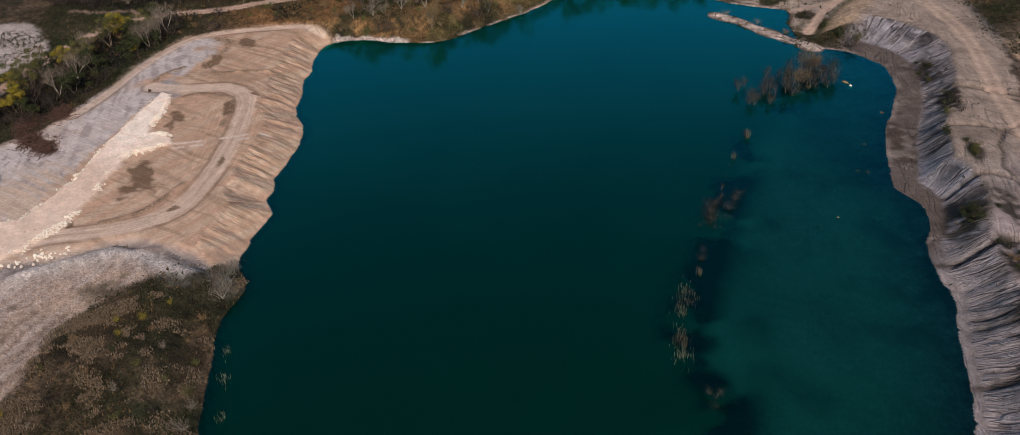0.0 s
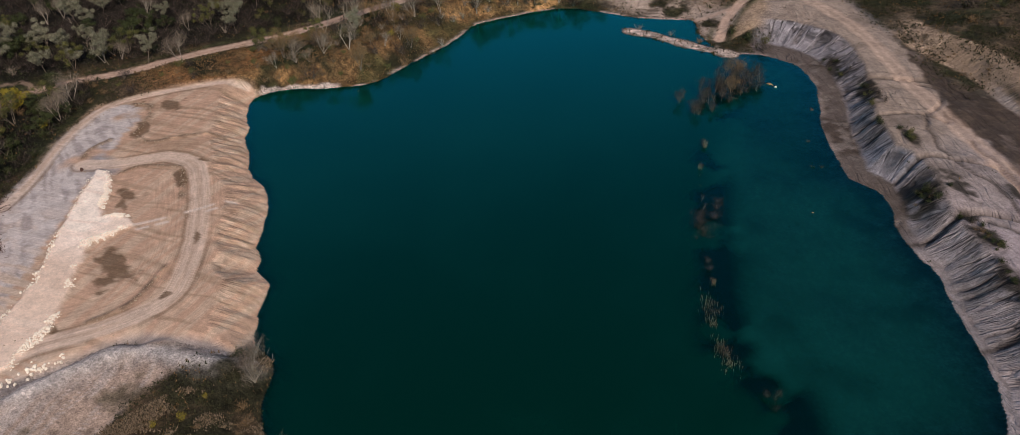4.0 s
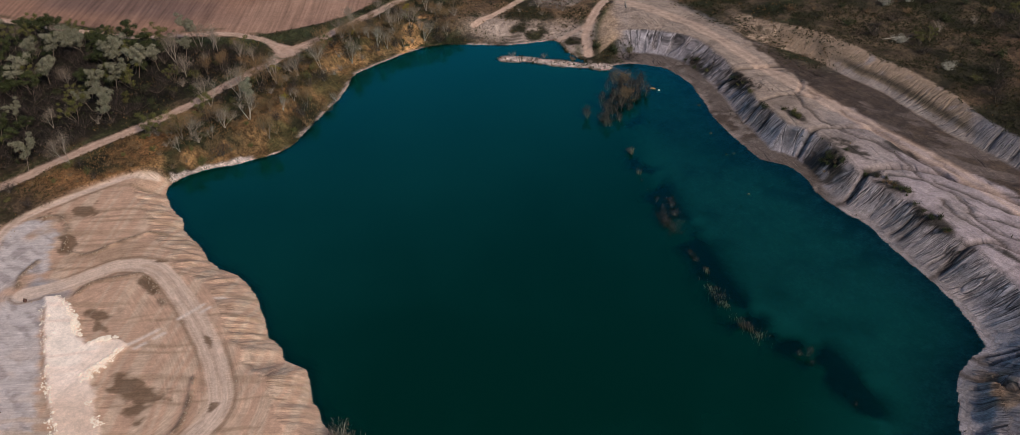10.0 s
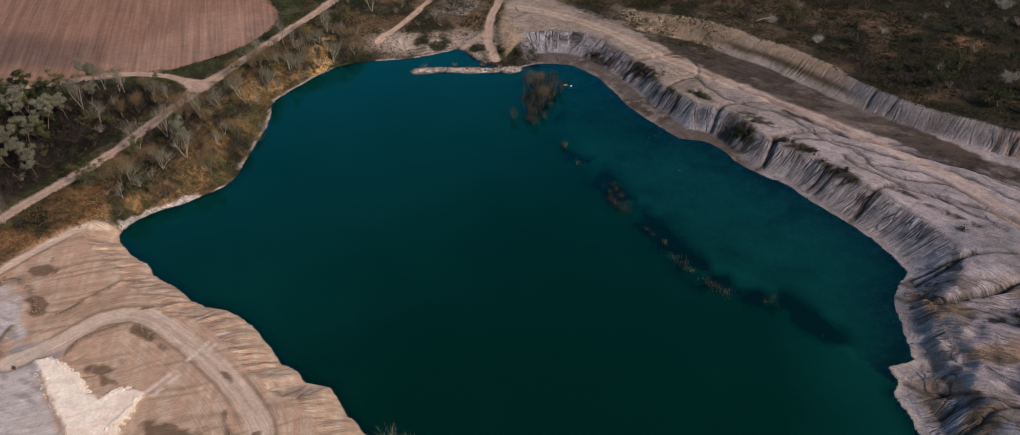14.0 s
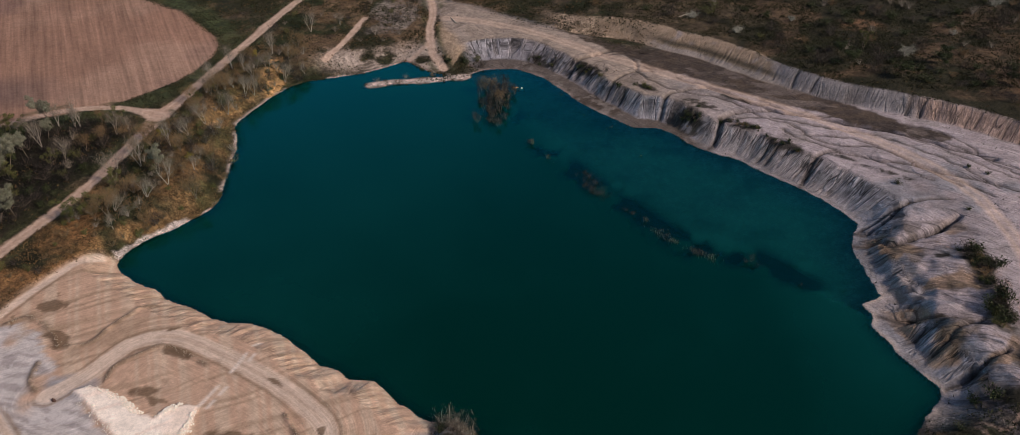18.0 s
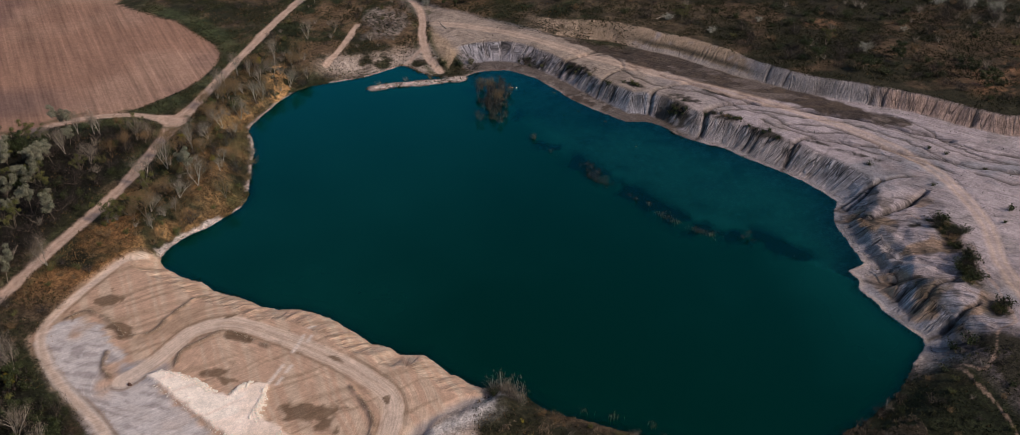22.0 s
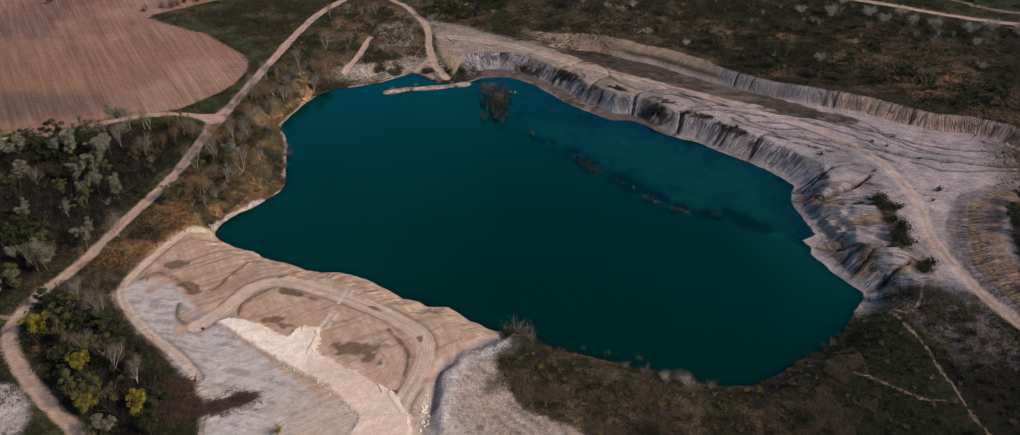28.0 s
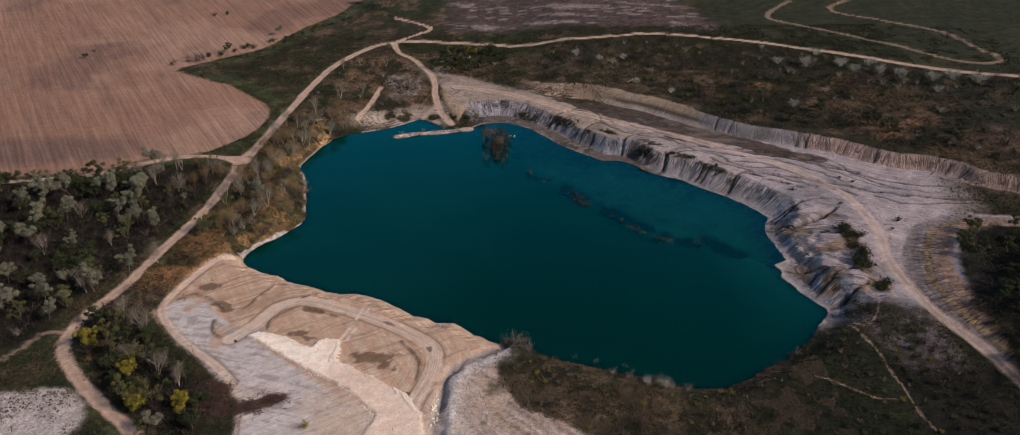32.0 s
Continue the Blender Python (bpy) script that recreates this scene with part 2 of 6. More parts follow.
RUNNELS = [curve_points(c, 6) for c in ([(74, 81), (85, 80), (97, 68), (111, 64), (121, 55), (134, 42)], [(89, 85), (110, 81), (131, 73), (139, 58), (151, 47)], [(140, 42), (148, 36), (164, 35), (178, 37)],
                                        [(21, 117), (35, 124), (43, 121), (46, 109), (56, 98), (71, 92), (82, 81)], [(84, 82), (96, 77), (112, 72), (127, 58), (136, 46)], [(92, 72), (104, 70), (117, 58), (127, 47)],
                                        [(98, 80), (116, 75), (130, 63), (143, 50), (160, 44)], [(86, 74), (98, 65), (110, 57), (120, 49)], [(112, 79), (128, 70), (146, 55), (170, 47)], [(58, 106), (70, 98), (82, 90), (96, 83)])]
FIELD = np.array([(-420, 48), (-190, 61), (-155, 65), (-136, 72.5), (-121, 81), (-110, 93), (-103.5, 107), (-102.2, 120), (-105.5, 130), (-114, 141), (-131, 157), (-149, 168), (-163, 179), (-154, 188),
                  (-128, 209), (-111, 246), (-90, 290), (-60, 460), (-500, 700), (-900, 300)], float)
FIELD = curve_points(FIELD, 3, True)
WOOD = np.array([(-108, 66), (-125, 70), (-150, 60), (-225, 50), (-225, -64), (-150, -58), (-131, -38), (-128, -20), (-121, -8), (-116, 12), (-110, 36)], float)
COPSE = np.array([(-119, -20), (-106, -30), (-92, -44), (-78, -57), (-72, -68), (-78, -86), (-92, -74), (-106, -62), (-118, -46), (-121, -36)], float)
HILL_WOOD = np.array([(158, 12), (200, 14), (220, -90), (148, -95), (144, -54), (142, -30), (146, -14), (152, 3)], float)
SNAG_LINE = curve_points([(-6, 104), (4, 88), (13, 72), (24, 58), (34, 46), (46, 33), (59, 20), (71, 18), (82, 10)], 4)
RAVINES = [([(19, 102), (21, 111), (25, 119), (34, 126), (40, 126), (48, 124)], 1.2, 0.9), ([(33, 96), (38, 105), (43, 110), (50, 110)], 0.9, 0.6),
           ([(48, 81), (52, 87), (54, 94), (61, 98), (67, 100), (75, 93), (87, 85)], 1.1, 1.0), ([(64, 69), (68, 75), (70, 81), (76, 85), (88, 85), (108, 78), (140, 60)], 1.3, 1.5),
           ([(86, 49), (91, 57), (96, 63), (102, 62), (118, 56), (145, 44), (175, 38)], 1.1, 1.0), ([(99, 32), (107, 36), (117, 40), (123, 40)], 0.8, 0.7),
           ([(96, 26.5), (101.6, 25.6), (105.2, 23.5), (111.2, 25.3), (119, 29.6), (122, 33)], 1.1, 1.7), ([(98, 32), (101.5, 31), (106.5, 34), (112, 39)], 0.9, 1.2), ([(95, 1), (100, -1.5), (104, -2.6), (108, -4.4), (116, -7)], 1.1, 1.4), ([(99, -25), (104.8, -21), (109.6, -18.8), (117, -14.2)], 1.0, 1.3),
           ([(104, -12), (110, -9), (117, -5)], 0.8, 0.9)]


def terrain(x, y):
    """Ground height at plan points, with the fields that colour it."""
    g = {}
    top, beach, width = blend_field(x, y, BANKS)
    top = top + 1.2 * (fbm(x, y, 26, 4, 3) - 0.5) + 0.35 * (fbm(x, y, 5, 3, 8) - 0.5) * ramp(x, -128, -106) * (1 - ramp(y, 150, 175))
    near, arc, _ = line_field(x, y, SHORE, 45, True)
    wet = inside(x, y, SHORE)
    d = np.where(wet, -near, near)
    rough = 1.6 * (fbm(x, y, 6, 3, 21) - 0.5) + 0.5 * (fbm(x, y, 1.3, 2, 22) - 0.5)
    d = d + rough
    spit, _, _ = line_field(x, y, SPIT, 12)
    fill, _ = area_field(x, y, FILL, 20)
    fill_m = ramp(fill + 1.5 * (fbm(x, y, 4, 3, 5) - 0.5), -1.5, 1.0)
    # clay banks of the east side
    clay = ramp(x + 0.55 * y + 4 * (fbm(x, y, 7, 2, 33) - 0.5), 54, 61) * ramp(y, -36, -22) * (1 - ramp(x - 0.2 * y, 150, 175))
    clay = clay * (1 - ramp(y + 0.55 * x, 166, 196) * ramp(40 - x, -20, 10))
    clay = clay * (1 - ramp(y + 0.62 * x + 5 * (fbm(x, y, 9, 2, 32) - 0.5), 154, 160) * (1 - ramp(x, 40, 56)))
    g["clay"] = clay
    top = top * (1 - fill_m) + (4.0 + 0.25 * (fbm(x, y, 9, 3, 14) - 0.5)) * fill_m
    s = np.clip((d - beach) / width, 0, 1)
    prof = np.where(clay > 0.5, 0.55 * s + 0.45 * ease(s), 0.75 * ease(s) + 0.25 * np.sqrt(s))
    prof = prof * (1 - fill_m) + fill_m * np.minimum(1.0, 1.05 * s + 0.12 * np.sin(np.pi * s))
    h = 0.05 + 0.06 * np.clip(d, 0, beach) + (top - 0.1) * prof
    # rills run straight down the slopes
    warp = arc + 1.1 * (fbm(x, y, 7.0, 2, 31) - 0.5)
    face = np.clip(s * (1 - s) * 4, 0, 1) ** 0.7
    rill = 0.6 * np.abs(2 * vnoise(warp / 1.6, d * 0.04, 40) - 1) + 0.4 * np.abs(2 * vnoise(warp / 1.0, d * 0.06, 41) - 1)
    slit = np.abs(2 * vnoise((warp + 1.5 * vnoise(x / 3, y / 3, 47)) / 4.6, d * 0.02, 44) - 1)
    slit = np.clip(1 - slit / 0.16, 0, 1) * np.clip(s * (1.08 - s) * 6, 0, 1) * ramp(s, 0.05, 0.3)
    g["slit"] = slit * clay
    deep = 0.9 * np.abs(2 * vnoise(warp / 9.0, d * 0.03, 43) - 1)
    h = h - face * clay * (0.78 * (1 - rill) ** 1.5 + 0.5 * (1 - deep) ** 8 + 0.5 * slit)
    h = h - face * fill_m * (0.85 * (1 - rill) ** 1.3 + 0.5 * (1 - deep) ** 3 - 0.25)
    soft = (1 - clay) * (1 - fill_m)
    h = h - face * soft * 0.7 * (1 - rill) * fbm(x, y, 12, 2, 50)
    # badland humps in the south-east corner
    bad = ramp(x, 96, 101) * ramp(y, -28, -20) * (1 - ramp(y, 26, 33)) * (1 - ramp(x, 118, 125)) * ramp(d, 0.5, 4)
    hump = fbm(x + 6 * fbm(x, y, 9, 2, 61), y, 8, 4, 60)
    comb = np.abs(2 * vnoise((0.35 * x + y + 3 * fbm(x, y, 6, 2, 67)) / 2.1, (x - 0.35 * y) / 11, 66) - 1)
    h = h + bad * (2.6 * (hump - 0.55) - 0.8 * (1 - comb) ** 2)
    for (px, py), (qx, qy), tall, wide in (((100.5, 24), (102, 11), 1.0, 2.0), ((102, 10), (109, -1), 1.3, 1.8), ((104, 17), (116, 12), 0.8, 2.6), ((103, -6), (114, -9), 1.0, 2.4), ((106, -13), (117, -12), 0.8, 2.2)):
        c, _, _ = line_field(x + 2 * (fbm(x, y, 4, 2, 68) - 0.5), y + 2 * (fbm(x, y, 4, 2, 69) - 0.5), np.array([(px, py), (qx, qy)], float), 9)
        h = h + tall * np.exp(-(c / wide) ** 2) * ramp(d, 2, 6)
    g["bad"] = bad
    # upper cliff behind the bench
    c, ca, cs = line_field(x, y, UPPER_CLIFF, 400)
    c2a = ca + 0.8 * fbm(x, y, 4, 2, 72)
    sd = c * cs + 1.4 * (fbm(x, y, 8, 3, 70) - 0.5)
    reach = ramp(x, 4, 40)
    half = 5.0 - 1.9 * ramp(x, 82, 92)
    up = np.clip((sd + half) / (2 * half), 0, 1)
    fluted = np.abs(2 * vnoise(ca / (2.8 + 1.1 * ramp(x, 110, 130)) + 0.5 * fbm(x, y, 4, 2, 72), sd * 0.04, 71) - 1)
    carve = 0.9 * ramp(x, 116, 128) + 0.12 * ramp(x, 84, 90) * (1 - ramp(x, 116, 128)) + 0.4 * (1 - ramp(x, 84, 90)) * (1 - ramp(up, 0.3, 0.45)) * ramp(x, 40, 54)
    g["carve"] = carve
    face2 = np.clip(up * (1 - up) * 4, 0, 1) * reach
    h = h + 4.3 * reach * ease(up) - face2 * carve * (1 - fluted) ** 1.3
    g["face2"], g["up2"], g["sd2"], g["up_raw"] = face2, up * reach, sd, up
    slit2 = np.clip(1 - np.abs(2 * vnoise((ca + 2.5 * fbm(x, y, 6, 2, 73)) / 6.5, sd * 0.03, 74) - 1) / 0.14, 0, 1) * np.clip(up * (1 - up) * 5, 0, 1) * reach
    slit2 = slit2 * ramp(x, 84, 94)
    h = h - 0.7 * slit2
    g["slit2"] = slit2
    g["clay"] = clay = clay * (1 - ramp(up * reach, 0.85, 1.0))
    # the cut beside the bench road
    c, ca, cs = line_field(x, y, ROAD_CUT, 400)
    sd3 = c * cs + 1.0 * (fbm(x, y, 7, 3, 75) - 0.5)
    up3 = np.clip((sd3 + 8) / 15, 0, 1)
    h = h + 3.4 * ease(up3) + 4.0 * ramp(sd3, 8, 50) - 0.35 * np.abs(2 * vnoise(ca / 3.1, sd3 / 0.9, 76) - 1) * np.clip(up3 * (1 - up3) * 4, 0, 1)
    g["face3"], g["up3"], g["sd3"], g["arc3"] = np.clip(up3 * (1 - up3) * 4, 0, 1), up3, sd3, ca
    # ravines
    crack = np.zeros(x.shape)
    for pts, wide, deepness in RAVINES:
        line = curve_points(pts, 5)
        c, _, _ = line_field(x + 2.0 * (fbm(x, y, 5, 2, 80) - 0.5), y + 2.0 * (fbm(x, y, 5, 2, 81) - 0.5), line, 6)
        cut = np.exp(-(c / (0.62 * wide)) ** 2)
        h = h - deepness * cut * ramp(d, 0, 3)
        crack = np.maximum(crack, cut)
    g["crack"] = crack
    # runnels over the bench
    bench = clay * ramp(s, 0.9, 1.0) * (1 - up * reach) * (1 - up3)
    g["bench"] = bench
    flow = 0.86 * y + 0.5 * x
    run = np.abs(2 * vnoise((flow + 5 * fbm(x, y, 14, 3, 85)) / 3.4, (0.86 * x - 0.5 * y) / 38, 84) - 1)
    runnel = np.clip(1 - run / 0.09, 0, 1) * bench * ramp(x, 62, 90) * 0.3
    for line in RUNNELS:
        c, _, _ = line_field(x + 3.0 * (fbm(x, y, 5, 3, 86) - 0.5), y + 3.0 * (fbm(x, y, 5, 3, 87) - 0.5), line, 5)
        runnel = np.maximum(runnel, np.exp(-(c / 0.42) ** 2) * np.maximum(bench, (1 - up3) * ramp(x, 125, 135)))
    h = h - 0.45 * runnel
    g["runnel"] = runnel
    # bed of the lake
    below = -d
    snag, sa, ss = line_field(x, y, SNAG_LINE, 60)
    shelf = ramp(snag * ss, -9, 12) * ramp(y + 0.8 * x, 20, 60)
    bed = -np.minimum(9.0, 0.10 + 1.3 * np.clip(below, 0, 60))
    flat = -np.minimum(0.08 + 0.12 * np.clip(below, 0, 60), 0.25 + 1.6 * fbm(x, y, 11, 4, 90) + 0.010 * np.clip(100 - y, 0, 100))
    bed = bed * (1 - shelf) + flat * shelf
    patch = ramp(0.75 * fbm(x, y, 5, 6, 270) + 0.25 * fbm(x, y, 24, 2, 271) + 0.05 * ramp(y - 0.3 * x, 50, 76), 0.50, 0.70) * shelf
    bed = bed * (1 - 0.35 * patch)
    g["patch"] = patch
    along_w = (snag * ss - 1.5) / (5.6 + 3.6 * (fbm(x, y, 9, 3, 93) - 0.5))
    weeds = np.exp(-along_w ** 2) * ramp(fbm(x, y, 6, 4, 95), 0.34, 0.56)
    g["weeds"], g["shelf"] = weeds, shelf
    dry = d > 0
    ridge_w = np.clip(1.3 * weeds, 0, 1)
    bed = bed * (1 - ridge_w) - 0.35 * ridge_w
    h = np.where(dry, np.maximum(h, 0.05 + 0.04 * np.clip(d, 0, 8)), bed)
    h = np.where(spit < 3, np.maximum(h, 0.30 - 0.13 * spit + 0.35 * (fbm(x, y, 4.5, 2, 97) - 0.5)), h)
    # ditch and bank at the south edge of the fill
    dc, _, dside = line_field(x, y, DITCH, 12)
    dc = dc + 1.6 * (fbm(x, y, 4, 3, 98) - 0.5)
    worn = ramp(fbm(x, y, 8, 2, 99), 0.25, 0.6)
    h = h - 1.4 * worn * np.exp(-(dc / 1.2) ** 2) + 0.8 * worn * np.exp(-((dc * -dside - 3.4) / 1.9) ** 2)
    g["ditch"] = np.exp(-(dc / 1.2) ** 2)
    g["ditch_bank"] = np.exp(-((dc * -dside - 3.6) / 2.4) ** 2)
    # rubble road, a low causeway on the fill
    inner, _ = area_field(x, y, RUBBLE, 14)
    edge = -inner + 1.5 * (fbm(x, y, 1.6, 3, 101) - 0.5)
    rub = 1 - ramp(edge, -0.6, 0.5)
    h = h + 0.5 * rub + 0.25 * np.exp(-(edge / 0.7) ** 2) * ramp(y - 0.4 * x, -56, -40)
    g["rubble"], g["rubble_edge"] = rub, edge
    ridge = np.full(x.shape, 9.0)
    for row in CELLS:
        c, _, _ = line_field(x, y, row, 6)
        ridge = np.minimum(ridge, c)
    h = h + 0.4 * np.exp(-(ridge / 0.45) ** 2) * fill_m
    g["ridge"] = ridge
    g["fill"], g["s"], g["d"], g["arc"] = fill_m, s, d, arc
    # lines that the ground's grain follows: across them, along them, and how strong
    lake_face = np.clip(s * 1.4, 0, 1) * (1 - ramp(s, 0.93, 1.0))
    lc, la, ls = line_field(x, y, LOOP, 14)
    turned = ramp(lc, 9, 12)
    across = np.where(fill_m > 0.5, np.where(lc < 10, lc * ls, 0.52 * x - 0.86 * y), flow + 5 * fbm(x, y, 14, 3, 85))
    along = np.where(fill_m > 0.5, np.where(lc < 10, la, 0.86 * x + 0.52 * y), 0.86 * x - 0.5 * y)
    much = np.where(fill_m > 0.5, 0.3 * (1 - 0.8 * rub), bench * 0.07)
    on_lake = lake_face > 0.12
    across, along, much = np.where(on_lake, warp, across), np.where(on_lake, d * 1.6, along), np.where(on_lake, lake_face * np.maximum(clay, fill_m * 0.9), much)
    wild = (bad > 0.3) & (s > 0.75)
    across, along, much = np.where(wild, 0.35 * x + y + 3 * fbm(x, y, 6, 2, 67), across), np.where(wild, x - 0.35 * y, along), np.where(wild, 0.45, much)
    g["flow"] = [across, along, much]
    on_up = face2 > 0.1
    g["flow"] = [np.where(on_up, c2a, across), np.where(on_up, sd * 1.6, along), np.where(on_up, face2 * (0.10 + 0.5 * np.clip(carve, 0, 1) * ramp(x, 112, 128)), much)]
    on_cut = (g["face3"] > 0.08) & (y > -62)
    g["flow"] = [np.where(on_cut, ca, g["flow"][0]), np.where(on_cut, sd3 * 2.0, g["flow"][1]), np.where(on_cut, g["face3"] * 0.7, g["flow"][2])]
    return h, g


# ---------------------------------------------------------------- materials
def material(name):
    m = bpy.data.materials.new(name)
    m.use_nodes = True
    return m, m.node_tree.nodes, m.node_tree.links, m.node_tree.nodes["Principled BSDF"]


def noise_node(nodes, links, size, detail=6.0, rough=0.6, vector=None):
    n = nodes.new("ShaderNodeTexNoise")
    n.inputs["Scale"].default_value, n.inputs["Detail"].default_value, n.inputs["Roughness"].default_value = 1.0 / size, detail, rough
    if vector is not None:
        links.new(vector, n.inputs["Vector"])
    return n


def math_node(nodes, links, op, a, b):
    n = nodes.new("ShaderNodeMath")
    n.operation = op
    for socket, v in zip(n.inputs, (a, b)):
        if isinstance(v, (int, float)):
            socket.default_value = v
        else:
            links.new(v, socket)
    return n.outputs[0]


def ground_material(name, grain=0.35, patches=0.3, bump=0.6, size=0.5, streak=0.0, streak_size=0.6, cracks=0.0):
    """Earth: the plan's own soil colour, broken up by grain, clods and patches, with lines that follow slopes and
    wheels. Hollows of lines and cracks are also shaded in the colour.
    """
    m, nodes, links, bsdf = material(name)
    soil = nodes.new("ShaderNodeVertexColor")
    soil.layer_name = "soil"
    place = nodes.new("ShaderNodeTexCoord").outputs["Object"]
    k = None
    heights = []
    layers = [(place, size, grain), (place, size * 3.2, 0.8 * grain), (place, size * 12, patches)]
    for vector, wide, much in layers:
        n = noise_node(nodes, links, wide, 7, 0.68, vector)
        heights.append(n.outputs[0])
        stretch = nodes.new("ShaderNodeMapRange")
        stretch.inputs[1].default_value, stretch.inputs[2].default_value = 0.35, 0.65
        stretch.inputs[3].default_value, stretch.inputs[4].default_value = 1 - much, 1 + much
        links.new(n.outputs[0], stretch.inputs[0])
        k = stretch.outputs[0] if k is None else math_node(nodes, links, "MULTIPLY", k, stretch.outputs[0])
    both = math_node(nodes, links, "MULTIPLY_ADD", heights[1], 2.5)
    links.new(heights[0], both.node.inputs[2])
    if streak:
        flow = nodes.new("ShaderNodeAttribute")
        flow.attribute_name = "flow"
        axes = nodes.new("ShaderNodeSeparateXYZ")
        links.new(flow.outputs["Vector"], axes.inputs[0])
        # line hollows darker, crests paler: relief shading put into colour beside the bump
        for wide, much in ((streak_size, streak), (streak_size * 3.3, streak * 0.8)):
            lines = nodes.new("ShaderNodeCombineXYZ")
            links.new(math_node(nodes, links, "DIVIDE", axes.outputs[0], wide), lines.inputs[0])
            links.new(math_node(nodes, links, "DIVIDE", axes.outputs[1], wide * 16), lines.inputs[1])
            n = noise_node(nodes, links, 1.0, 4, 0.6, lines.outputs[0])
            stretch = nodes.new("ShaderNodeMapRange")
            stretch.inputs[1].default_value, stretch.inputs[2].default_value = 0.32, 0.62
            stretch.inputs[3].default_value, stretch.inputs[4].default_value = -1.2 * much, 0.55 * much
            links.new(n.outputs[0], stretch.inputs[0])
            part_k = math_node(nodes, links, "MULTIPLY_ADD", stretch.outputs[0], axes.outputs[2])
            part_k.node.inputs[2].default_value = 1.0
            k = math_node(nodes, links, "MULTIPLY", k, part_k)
            ridge = math_node(nodes, links, "MULTIPLY", n.outputs[0], axes.outputs[2])
            ridge2 = math_node(nodes, links, "MULTIPLY_ADD", ridge, 5.0 * wide / size * 0.4)
            links.new(both, ridge2.node.inputs[2])
            both = ridge2
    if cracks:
        # sunken grooves get painted shade as well as bump
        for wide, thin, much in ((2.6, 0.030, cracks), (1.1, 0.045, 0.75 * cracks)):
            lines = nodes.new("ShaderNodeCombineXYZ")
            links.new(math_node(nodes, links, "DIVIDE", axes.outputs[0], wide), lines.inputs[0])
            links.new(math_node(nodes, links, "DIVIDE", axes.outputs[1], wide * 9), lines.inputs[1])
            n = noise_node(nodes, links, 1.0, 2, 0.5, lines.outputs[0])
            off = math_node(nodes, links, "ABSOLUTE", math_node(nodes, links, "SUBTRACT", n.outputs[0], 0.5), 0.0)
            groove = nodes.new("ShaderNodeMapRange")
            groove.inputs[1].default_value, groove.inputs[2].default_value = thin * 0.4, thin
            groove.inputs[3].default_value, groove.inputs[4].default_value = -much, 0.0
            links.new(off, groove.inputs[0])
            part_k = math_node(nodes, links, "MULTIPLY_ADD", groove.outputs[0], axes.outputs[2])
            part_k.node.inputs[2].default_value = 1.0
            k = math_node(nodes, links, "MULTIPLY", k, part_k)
            sunk = math_node(nodes, links, "MULTIPLY_ADD", groove.outputs[0], 1.6 * wide)
            links.new(both, sunk.node.inputs[2])
            both = sunk
    mix = nodes.new("ShaderNodeVectorMath")
    mix.operation = "SCALE"
    links.new(soil.outputs[0], mix.inputs[0])
    links.new(k, mix.inputs["Scale"])
    links.new(mix.outputs[0], bsdf.inputs["Base Color"])
    bsdf.inputs["Roughness"].default_value = 0.95
    bsdf.inputs["Specular IOR Level"].default_value = 0.15
    relief = nodes.new("ShaderNodeBump")
    relief.inputs["Strength"].default_value, relief.inputs["Distance"].default_value = bump, size * 0.8
    links.new(both, relief.inputs["Height"])
    links.new(relief.outputs[0], bsdf.inputs["Normal"])
    return m


def plough_material():
    m = ground_material("ploughed_soil", 0.10, 0.06, 0.4, 0.8)
    nodes, links = m.node_tree.nodes, m.node_tree.links
    bsdf = nodes["Principled BSDF"]
    place = nodes.new("ShaderNodeTexCoord").outputs["Object"]
    turn = nodes.new("ShaderNodeMapping")
    turn.vector_type = "TEXTURE"
    turn.inputs["Rotation"].default_value = (0, 0, radians(-59))
    turn.inputs["Scale"].default_value = (30.0, 1.0, 1.0)
    links.new(place, turn.inputs["Vector"])
    lines = noise_node(nodes, links, 1.1, 2, 0.5, turn.outputs[0])
    broad = noise_node(nodes, links, 5.0, 2, 0.5, turn.outputs[0])
    old = bsdf.inputs["Base Color"].links[0].from_socket
    k = math_node(nodes, links, "MULTIPLY_ADD", lines.outputs[0], 1.1)
    k.node.inputs[2].default_value = 0.45
    k2 = math_node(nodes, links, "MULTIPLY_ADD", broad.outputs[0], 0.5)
    k2.node.inputs[2].default_value = 0.75
    kk = math_node(nodes, links, "MULTIPLY", k, k2)
    mix = nodes.new("ShaderNodeVectorMath")
    mix.operation = "SCALE"
    links.new(old, mix.inputs[0])
    links.new(kk, mix.inputs["Scale"])
    links.new(mix.outputs[0], bsdf.inputs["Base Color"])
    return m


